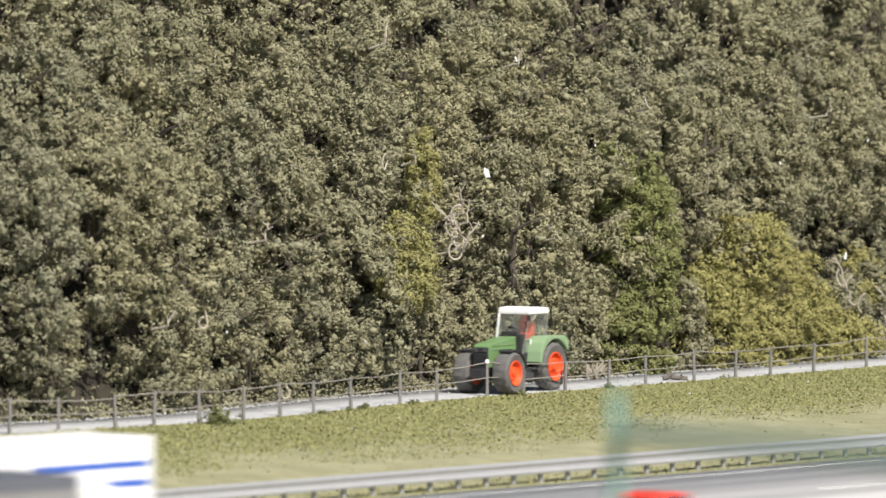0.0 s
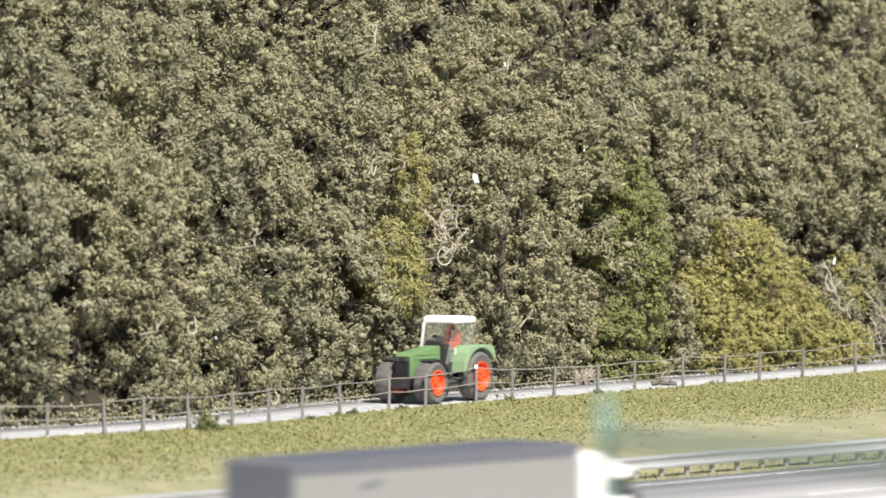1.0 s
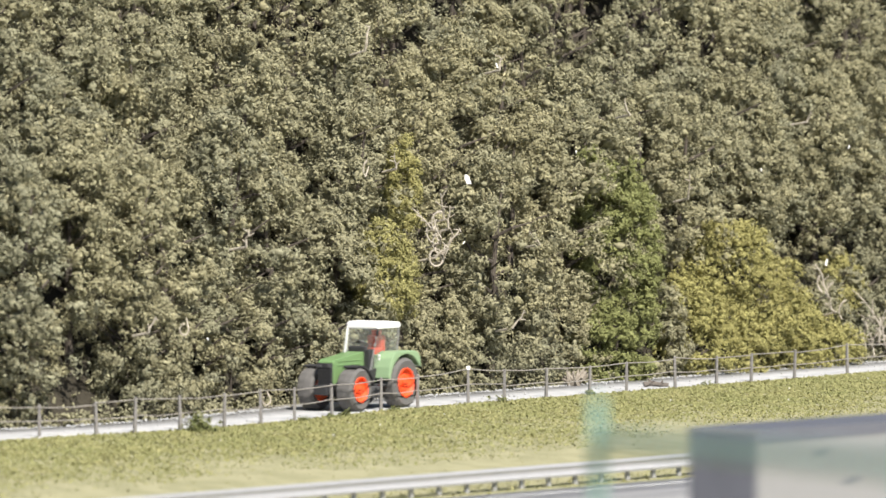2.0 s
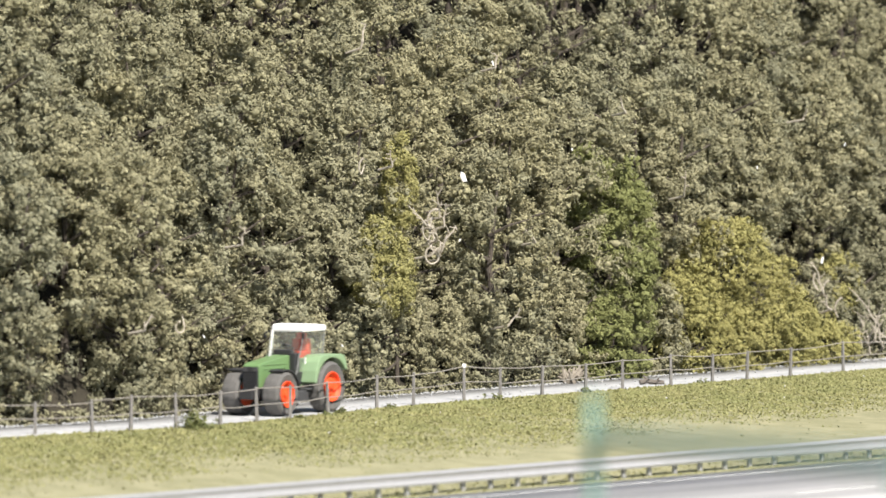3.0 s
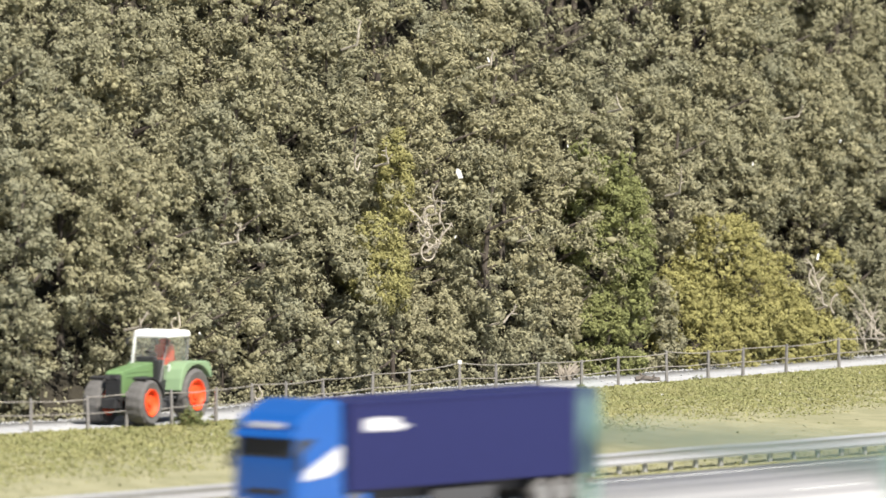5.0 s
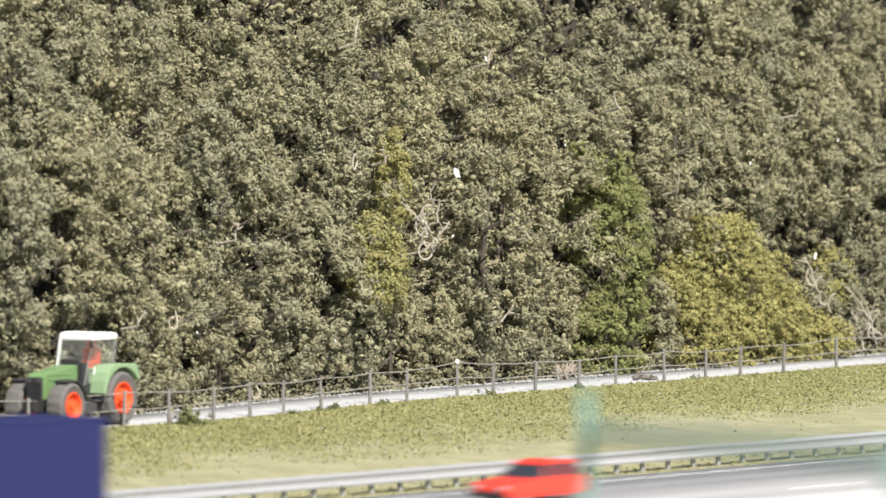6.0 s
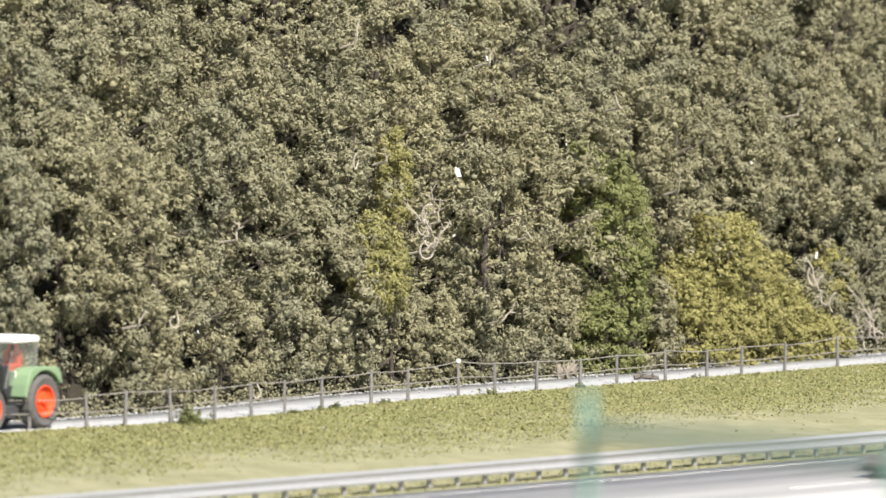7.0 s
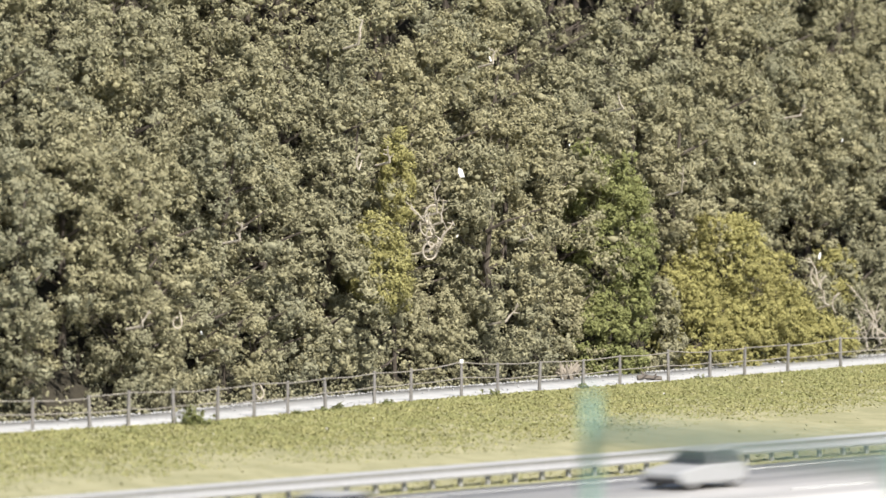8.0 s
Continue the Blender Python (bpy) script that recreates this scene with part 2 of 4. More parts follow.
FENCE_LINE = np.convolve(np.pad(_line, 15, mode="edge"), _bell / _bell.sum(), mode="valid")


def fence_u(s):
    return np.interp(s, GRID_S, FENCE_LINE)


def rail_u(s):
    return -3.2 - 0.0147 * np.asarray(s, dtype=float)


def track_point(s, u):
    return TRACK_O + s * TRACK_D + (fence_u(s) + u) * TRACK_N


def road_point(s, u):
    return ROAD_O + s * ROAD_D + u * ROAD_N


def height(x, y):
    """The ground: a level track, a wooded slope behind it, a bank in front and the highway at its foot."""
    rx, ry = x - TRACK_O[0], y - TRACK_O[1]
    s = rx * TRACK_D[0] + ry * TRACK_D[1]
    back = -(rx * TRACK_N[0] + ry * TRACK_N[1] - fence_u(s))
    qx, qy = x - ROAD_O[0], y - ROAD_O[1]
    sr = qx * ROAD_D[0] + qy * ROAD_D[1]
    front = -(qx * ROAD_N[0] + qy * ROAD_N[1] - rail_u(sr))
    t = np.clip((front - 2) / np.maximum(1e-3, np.maximum(front - 2, 0) + np.maximum(-back - 1.5, 0)), 0, 1)
    bank = ROAD_Z - ROAD_Z * (t + 0.06 * np.sin(math.pi * t))
    slope = np.clip((back - 30) * 1.45, 0, 150)
    z = np.where(back > -1.5, slope, bank)
    z = np.where(front <= 2, ROAD_Z, z)
    lumps = 0.14 * np.sin(x * 0.31 + y * 0.17) * np.sin(y * 0.23 - x * 0.11) * np.clip(-back / 8, 0, 1) * np.clip(front / 8, 0, 1)
    return z + lumps


def build_ground():
    xs = np.concatenate((np.arange(-1100, -262, 24.0), np.arange(-260, 331, 3.2), np.arange(345, 1101, 24.0)))
    ys = np.concatenate((np.arange(-300, 790, 24.0), np.arange(800, 1661, 3.2), np.arange(1675, 2300, 24.0)))
    gx, gy = np.meshgrid(xs, ys)
    verts = np.stack((gx, gy, height(gx, gy)), -1).reshape(-1, 3)
    w, h = len(xs), len(ys)
    i = (np.arange(h - 1)[:, None] * w + np.arange(w - 1)).ravel()
    ground = raw("ground", verts, np.stack((i, i + 1, i + w + 1, i + w), 1), M_EARTH)
    ground.data.materials.append(M_SHADE_LITTER)
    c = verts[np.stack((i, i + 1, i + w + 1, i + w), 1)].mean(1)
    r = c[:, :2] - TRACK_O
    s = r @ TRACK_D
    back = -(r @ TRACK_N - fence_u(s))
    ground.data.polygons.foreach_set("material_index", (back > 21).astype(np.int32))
    ground.data.polygons.foreach_set("use_smooth", [True] * len(ground.data.polygons))
    tagged(ground, "grassy bank and brown wooded slope of the miniature landscape", "ground", kind="structure")


def ribbon(name, curve, s0, s1, u0, u1, z0, z1, mat, step=6.0, wobble=0.0, parent=None):
    """A strip with thickness that follows a line of the plan."""
    rng = np.random.RandomState(5)
    ss = np.arange(s0, s1 + step, step)
    rows = []
    for s in ss:
        w0, w1 = rng.uniform(-wobble, wobble, 2)
        a, b = curve(s, u0 + w0), curve(s, u1 + w1)
        rows.append(((*a, z0), (*a, z1), (*b, z1), (*b, z0)))
    verts = np.array(rows).reshape(-1, 3)
    faces = []
    for k in range(len(ss) - 1):
        o = 4 * k
        faces += [(o, o + 1, o + 5, o + 4), (o + 1, o + 2, o + 6, o + 5), (o + 2, o + 3, o + 7, o + 6)]
    return raw(name, verts, np.array(faces)[:, ::-1], mat, parent)


def lane(s, u):
    return road_point(s, u + rail_u(s))


def build_roads():
    tagged(ribbon("track", track_point, -330, 300, -22.5, -0.6, -1.2, 0.25, M_TRACK, wobble=0.7),
           "pale grey gravel farm track along the wood", "track", kind="structure")
    road = tagged(ribbon("highway", lane, -1200, 1200, 5.2, 161, ROAD_Z - 1, ROAD_Z + 0.15, M_ROAD), "pale grey asphalt highway below the bank", "road", kind="structure")
    for u, w in ((11, 0.5), (78, 0.5), (152, 0.5)):
        ribbon("edge_line", lane, -1200, 1200, u, u + w, ROAD_Z + 0.1, ROAD_Z + 0.2, M_LINE, parent=road)
    for u in (48, 115):
        for k in range(-8, 14):
            s = k * 60.0
            ribbon("lane_dash", lane, s, s + 24, u, u + 0.7, ROAD_Z + 0.1, ROAD_Z + 0.2, M_LINE, parent=road)


def build_fence():
    fence = empty("fence", "weathered grey post and rail fence beside the track", "fence")
    rng = random.Random(4)
    tops = []
    for k, (s, u) in enumerate(FENCE):
        x, y = TRACK_O + s * TRACK_D + u * TRACK_N
        h = rng.uniform(6.2, 7.0) + (0.9 if k in (13, 22) else 0)
        lean = (rng.uniform(-0.25, 0.25), rng.uniform(-0.2, 0.2))
        bm = bmesh.new()
        z0 = float(height(x, y)) - 0.6
        top = Vector((x + lean[0], y + lean[1], h))
        b = bmesh.new()
        bmesh.ops.create_cube(b, size=1)
        bmesh.ops.scale(b, vec=(0.66, 0.66, h - z0), verts=b.verts)
        for v in b.verts:
            if v.co.z > 0:
                v.co.x *= 0.8
                v.co.y *= 0.8
        bmesh.ops.bevel(b, geom=b.edges[:], offset=0.09, segments=1, affect="EDGES")
        up = (top - Vector((x, y, z0)))
        join(bm, b, Matrix.Translation((Vector((x, y, z0)) + top) / 2) @ up.to_track_quat("Z", "Y").to_matrix().to_4x4())
        post = part("post", bm, M_POST, fence)
        if k == 13:
            cap = bmesh.new()
            box(cap, top.x - 0.4, top.x + 0.4, top.y - 0.4, top.y + 0.4, top.z - 0.7, top.z + 0.12, 0.08)
            part("cap", cap, M_CHALK, post, "white painted post cap")
        tops.append((Vector((x, y, 0)), h))
    for (p, hp), (q, hq) in zip(tops, tops[1:]):
        for f in (0.93, 0.50):
            bm = bmesh.new()
            a, c = p + Vector((0, 0, hp * f + rng.uniform(-0.25, 0.25))), q + Vector((0, 0, hq * f + rng.uniform(-0.25, 0.25)))
            mid = (a + c) / 2 - Vector((0, 0, rng.uniform(0.0, 0.3)))
            rod(bm, a, mid, 0.12, 0.11, 6)
            rod(bm, mid, c, 0.11, 0.12, 6)
            part("rail", bm, M_WIRE, fence)


def build_guardrail():
    rail = empty("guardrail", "zinc-grey steel guardrail along the highway edge", "guardrail")
    prof = ((0.35, 1.75), (0.05, 1.75), (-0.1, 2.15), (0.2, 2.75), (0.2, 3.2), (-0.1, 3.8), (0.05, 4.2), (0.35, 4.3), (0.6, 4.3), (0.2, 3.8), (0.5, 3.2), (0.5, 2.75), (0.2, 2.15), (0.6, 1.75))
    spacing = 7.5
    for k in range(-30, 36):
        s0, s1 = k * spacing, (k + 1) * spacing
        if k % 3 == 0:
            bm = bmesh.new()
            ring = []
            for s in np.linspace(s0, s0 + 3 * spacing - 0.04, 5):
                ring.append([bm.verts.new((*lane(s, (0.6 - du) * K), ROAD_Z + z * K)) for du, z in prof])
            for p, q in zip(ring, ring[1:]):
                for i in range(len(prof)):
                    j = (i + 1) % len(prof)
                    bm.faces.new((p[i], p[j], q[j], q[i]))
            bm.faces.new(ring[0])
            bm.faces.new(ring[-1])
            part("beam", bm, M_ZINC, rail)
        bm = bmesh.new()
        x, y = lane(s0 + 4, -0.55)
        m = Matrix.Translation((x, y, ROAD_Z)) @ Matrix.Rotation(math.atan2(ROAD_D[1], ROAD_D[0]), 4, "Z")
        box(bm, -0.45, 0.45, -0.3, 0.3, -1.0, 3.7, 0.06, m)
        box(bm, -0.6, 0.6, -0.75, -0.2, 2.7, 3.5, 0.06, m)
        part("post", bm, M_ZINC_POST, rail)


# wood ------------------------------------------------------------------
def leaves(rng, centres, out, n, spread, size, up=0.3, stray=0.3):
    """n folded leaf blades round each centre, facing outwards; arrays of verts and quads."""
    k = len(centres)
    off = rng.normal(0, 1, (k * n, 3)) * spread
    c = np.repeat(centres, n, 0) + off
    nrm = np.repeat(out, n, 0) * 0.75 + off / spread * 0.42 + rng.normal(0, stray, (k * n, 3)) + (0, 0, up)
    nrm /= np.linalg.norm(nrm, axis=1)[:, None]
    t = np.cross(nrm, rng.normal(0, 1, (k * n, 3)))
    t /= np.linalg.norm(t, axis=1)[:, None]
    b = np.cross(nrm, t)
    ln = (size * rng.uniform(0.55, 1.4, k * n))[:, None]
    wd = ln * rng.uniform(0.4, 0.75, k * n)[:, None]
    tip = c + t * ln - nrm * ln * 0.3
    base = c - t * ln * 0.6 - nrm * ln * 0.15
    v = np.stack((base - b * wd * 0.55, base + b * wd * 0.55, tip), 1).reshape(-1, 3)
    return v, np.arange(len(v)).reshape(-1, 3)


def stack(*pieces):
    """Join pieces of (verts, triangles) into one pair of arrays."""
    verts, faces, o = [], [], 0
    for v, f in pieces:
        verts.append(v)
        faces.append(f + o)
        o += len(v)
    return np.concatenate(verts), np.concatenate(faces)


def tufts(rng, centres, out, crumbs=2, r=0.55, up=0.15, stray=0.5):
    """A short crooked finger of ragged foam crumbs at each centre, reaching outwards; arrays of verts and triangles."""
    k = len(centres)
    way = out * 0.7 + rng.normal(0, stray, (k, 3)) + (0, 0, up)
    way /= np.linalg.norm(way, axis=1)[:, None]
    bend = rng.normal(0, 0.35, (k, 3))
    base = np.array(((1, 0, 0), (-1, 0, 0), (0, 1, 0), (0, -1, 0), (0, 0, 1), (0, 0, -1)), dtype=float)
    tri = np.array(((0, 2, 4), (2, 1, 4), (1, 3, 4), (3, 0, 4), (2, 0, 5), (1, 2, 5), (3, 1, 5), (0, 3, 5)))
    fat = r * rng.uniform(0.6, 1.35, k)
    rows = []
    for j in range(crumbs):
        rad = fat * (1 - 0.18 * j) * rng.uniform(0.75, 1.2, k)
        c = centres + (way * j + bend * j * j) * fat[:, None]
        n = way + rng.normal(0, 0.6, (k, 3))
        n /= np.linalg.norm(n, axis=1)[:, None]
        a = np.cross(n, rng.normal(0, 1, (k, 3)))
        a /= np.linalg.norm(a, axis=1)[:, None]
        axes = np.stack((a, np.cross(n, a), n), 1)
        v = base[None] * rng.uniform(0.55, 1.45, (k, 6, 1)) * (0.85, 0.6, 1.35) * rad[:, None, None]
        rows.append(np.einsum("kij,kjl->kil", v, axes) + c[:, None])
    v = np.stack(rows, 1).reshape(-1, 3)
    f = (tri[None] + (np.arange(k * crumbs) * 6)[:, None, None]).reshape(-1, 3)
    return v, f


def ball():
    """Unit ball of 20 triangles: verts and triangles."""
    bm = bmesh.new()
    bmesh.ops.create_icosphere(bm, subdivisions=1, radius=1)
    v = np.array([p.co[:] for p in bm.verts])
    f = np.array([[p.index for p in q.verts] for q in bm.faces])
    bm.free()
    return v, f


BALL_V, BALL_F = ball()


def lumps(rng, centres, radii):
    """Uneven leafy lumps, one round each centre."""
    k, n = len(centres), len(BALL_V)
    v = BALL_V[None] * radii[:, None, None] * rng.uniform(0.5, 1.4, (k, n, 1)) * (1, 1, 0.8) + centres[:, None]
    f = BALL_F[None] + (np.arange(k) * n)[:, None, None]
    return v.reshape(-1, 3), f.reshape(-1, 3)


def crown(rng, boughs, per, rx, z0, z1, lump, crumbs, size, light=0.75):
    """A crown of leafy lumps gathered over an uneven, lobed form, each lump set with fingers of foliage and loose leaves."""
    d = rng.normal(0, 1, (boughs, 3))
    d /= np.linalg.norm(d, axis=1)[:, None]
    d[:, 1] = np.where((d[:, 1] > 0.1) & (rng.uniform(0, 1, boughs) < light), -d[:, 1], d[:, 1])    # fuller on the light side
    ld = rng.normal(0, 1, (8, 3))
    ld /= np.linalg.norm(ld, axis=1)[:, None]
    near = (d @ ld.T).max(1)
    r = 0.58 + 0.42 * np.clip((near - 0.5) / 0.45, 0, 1) + rng.normal(0, 0.06, boughs)
    taper = 1.0 - 0.25 * np.clip(d[:, 2], 0, 1) ** 2 + 0.9 * np.clip(-d[:, 2], 0, 0.9) ** 2
    c = np.stack((d[:, 0] * rx * r * taper, d[:, 1] * rx * r * taper, (z0 + z1) / 2 + d[:, 2] * (z1 - z0) / 2 * r), 1)
    radius = lump * rng.uniform(0.55, 1.3, boughs)
    q = rng.normal(0, 0.8, (boughs, per, 3)) + d[:, None] * 0.45 + (0, -0.1, 0.2)
    q /= np.linalg.norm(q, axis=2)[..., None]
    p = c[:, None] + q * radius[:, None, None] * rng.uniform(0.7, 1.12, (boughs, per, 1)) * (1.0, 1.0, 0.85)
    p, q = p.reshape(-1, 3), q.reshape(-1, 3)
    return stack(lumps(rng, c - d * radius[:, None] * 0.3, radius * 0.38), tufts(rng, p, q, crumbs, size * 0.8), leaves(rng, p + q * 0.2, q, 10, size * 0.95, size, 0.2, 0.22))


def make_tree(name, label, category, seed, h, rx, mat, boughs=125, per=11, crumbs=1, size=0.55, low=0.0, lump=2.7, group=""):
    rng = np.random.RandomState(seed)
    rnd = random.Random(seed)
    tree = empty(name, label, category, group)
    bm = bmesh.new()
    thick = h * (0.009 if category == "bush" else 0.02)
    rod(bm, (0, 0, -2), (rnd.uniform(-1, 1), rnd.uniform(-1, 1), h * 0.45), thick, thick * 0.65, 8)
    rod(bm, (0, 0, h * 0.43), (rnd.uniform(-2, 2), rnd.uniform(-2, 2), h * 0.86), thick * 0.65, thick * 0.2, 7)
    for k in range(9):
        z = h * rnd.uniform(0.12, 0.7)
        an = rnd.uniform(0, 6.28)
        ln = rx * rnd.uniform(0.55, 0.85)
        mid = Vector((math.cos(an) * ln * 0.5, math.sin(an) * ln * 0.5, z + ln * 0.25))
        end = Vector((math.cos(an + 0.3) * ln, math.sin(an + 0.3) * ln, z + ln * rnd.uniform(0.3, 0.7)))
        rod(bm, (0, 0, z), mid, 0.45, 0.3, 5)
        rod(bm, mid, end, 0.3, 0.1, 5)
    part("trunk", bm, M_BARK, tree)
    v, f = crown(rng, boughs, per, rx, h * low, h, lump, crumbs, size)
    raw("crown", v, f, mat, tree)
    return tree


def build_wood():
    rng = random.Random(11)
    label = "dense olive-green broadleaf model tree on the wooded slope"
    edge = [make_tree("tree", label, "tree", 20 + k, rng.uniform(45, 56), rng.uniform(12.0, 14.5), M_OLIVE, group="trees of the wood") for k in range(6)]
    inner = [make_tree("tree", label, "tree", 40 + k, rng.uniform(48, 57), rng.uniform(12.5, 15.0), M_OLIVE, 45, 5, 1, 0.8, 0.42, 4.0, group="trees of the wood") for k in range(6)]
    used = set()
    for row in range(6):
        for k in range(24):
            s = -172 + row * 19 + k * 18.5 + (row % 2) * 9 + rng.uniform(-4, 4)
            b = 36 + row * 12.5 + rng.uniform(-5, 4)
            if 0 < row < 3 and rng.random() < 0.07:
                continue
            if row == 0 and -109 < s < -86:
                continue
            if row == 0 and (88 < s < 112 or 116 < s < 214):
                b += 10
            x, y = track_point(s, -b)
            z = float(height(np.array(x), np.array(y)))
            ob = rng.choice(edge if row < 3 else inner)
            m = pose(x * MM, y * MM, z * MM, rng.uniform(-5, 5), rng.uniform(-5, 5), rng.uniform(-60, 60) - 30)
            if ob.name in used:
                copy_thing(ob, m)
            else:
                used.add(ob.name)
                ob.matrix_basis = m


def build_special_trees():
    def at(ob, s, b, turn=0):
        x, y = track_point(s, -b)
        ob.matrix_basis = pose(x * MM, y * MM, float(height(np.array(x), np.array(y))) * MM, 0, 0, turn)
        return ob
    at(make_tree("tree", "olive-green tree with a hollow under its overhanging boughs", "tree", 81, 52, 14, M_OLIVE, 150, 11, low=0.12), -97, 37)
    at(make_tree("tree", "fresh dark-green tree with soft foliage at the track edge", "tree", 71, 53, 10.0, M_GREEN, 270, 12, 1, 0.45, -0.05, 2.2), 98.5, 30.5)
    at(make_tree("bush", "low dark-green bush at the foot of the green tree", "bush", 78, 21, 8.0, M_GREEN, 90, 10, 1, 0.45, -0.2, 2.1), 89, 29.5)
    at(make_tree("bush", "wide yellow-green leafy bush beside the track", "bush", 72, 30.5, 16.5, M_YELLOW, 400, 12, 1, 0.42, -0.25, 2.2), 148, 32.5)
    at(make_tree("bush", "yellow-green leafy bush between taller trees", "bush", 77, 24, 9.5, M_YELLOW, 140, 10, 1, 0.42, -0.2, 2.1), 128, 30)
    at(make_tree("bush", "low yellow-green leafy bush beside the track", "bush", 76, 19, 11, M_YELLOW, 150, 10, 1, 0.42, -0.2, 2.0), 164, 29)
    at(make_tree("bush", "low yellow-green bush thinning towards bare stems", "bush", 79, 13, 9, M_YELLOW, 100, 10, 1, 0.42, -0.2, 1.9), 182, 28)
    at(make_tree("bush", "yellow-green leafy bush with bare stems beside it", "bush", 73, 21, 6, M_YELLOW, 60, 10, 1, 0.42, 0.2, 1.8), 198, 33)
    at(make_tree("bush", "slender olive-yellow bush among the trees", "bush", 74, 37, 6.6, M_MOSS, 130, 11, 1, 0.45, 0.48, 2.0), 4.5, 26.5)
    at(make_tree("bush", "tall mossy yellow-green sapling among the trees", "bush", 75, 58, 3.2, M_MOSS, 60, 10, 1, 0.45, 0.55, 1.5), 14, 28)
    rng = random.Random(17)
    shrubs = [make_tree("bush", "low olive-green shrub at the foot of the wood", "bush", 90 + k, rng.uniform(15, 23), rng.uniform(7, 9), M_OLIVE, 60, 10, 1, 0.5, -0.15, 2.2, group="shrubs along the track") for k in range(4)]
    used = set()
    for k in range(44):
        s = -180 + k * 10.5 + rng.uniform(-3, 3) if k < 42 else (1.5, 9.0)[k - 42]
        if 86 < s < 112 or 114 < s < 180 or -108 < s < -89 or 48 < s < 58:
            continue
        ob = rng.choice(shrubs)
        if ob.name in used:
            ob = copy_thing(ob, Matrix())
        used.add(ob.name)
        at(ob, s, rng.uniform(31, 33.5), rng.uniform(-80, 20))


# tractor -----------------------------------------------------------------
def make_wheel(parent, name, x, y, r, w, side, rim_mat, tyre_mat=None, lugs=0, rim=0.62):
    """A tyre with a dished rim; the axle is the thing's y axis."""
    bm = bmesh.new()
    lathe(bm, ((r * rim, -w * 0.42), (r * 0.86, -w * 0.5), (r * 0.97, -w * 0.38), (r, 0), (r * 0.97, w * 0.38), (r * 0.86, w * 0.5), (r * rim, w * 0.42), (r * rim * 0.96, 0), (r * rim, -w * 0.42)), 4 * lugs or 32, False)
    if lugs:
        for v in bm.verts:
            if math.hypot(v.co.x, v.co.z) > r * 0.9:
                k = math.floor(math.atan2(v.co.z, v.co.x) / math.pi * lugs + (0.5 if v.co.y > 0 else 0) + 0.01)
                f = 1.012 if k % 2 else 0.982
                v.co.x *= f
                v.co.z *= f
    wheel = part(name, bm, tyre_mat or M_TYRE, parent, smooth=False)
    o = side * w * 0.5
    bm = bmesh.new()
    lathe(bm, ((r * 0.30, o * 0.62), (r * 0.38, o * 0.50), (r * (rim - 0.08), o * 0.62), (r * (rim - 0.02), o * 0.98), (r * (rim + 0.02), o * 0.98), (r * (rim + 0.01), -o * 0.95), (r * (rim - 0.05), -o * 0.92), (r * 0.3, -o * 0.88)), 28)
    part("rim", bm, rim_mat, wheel, "orange-red rim" if rim_mat is M_RIM else "")
    bm = bmesh.new()
    lathe(bm, ((r * 0.16, o * 0.5), (r * 0.16, o * 0.78), (r * 0.10, o * 0.82)), 12)
    part("hub", bm, rim_mat, wheel)
    x, y, r = x * SIZE, y * SIZE, r * SIZE
    wheel.location = (x * MM, y * MM, r * MM)
    return wheel, (x, y, r)


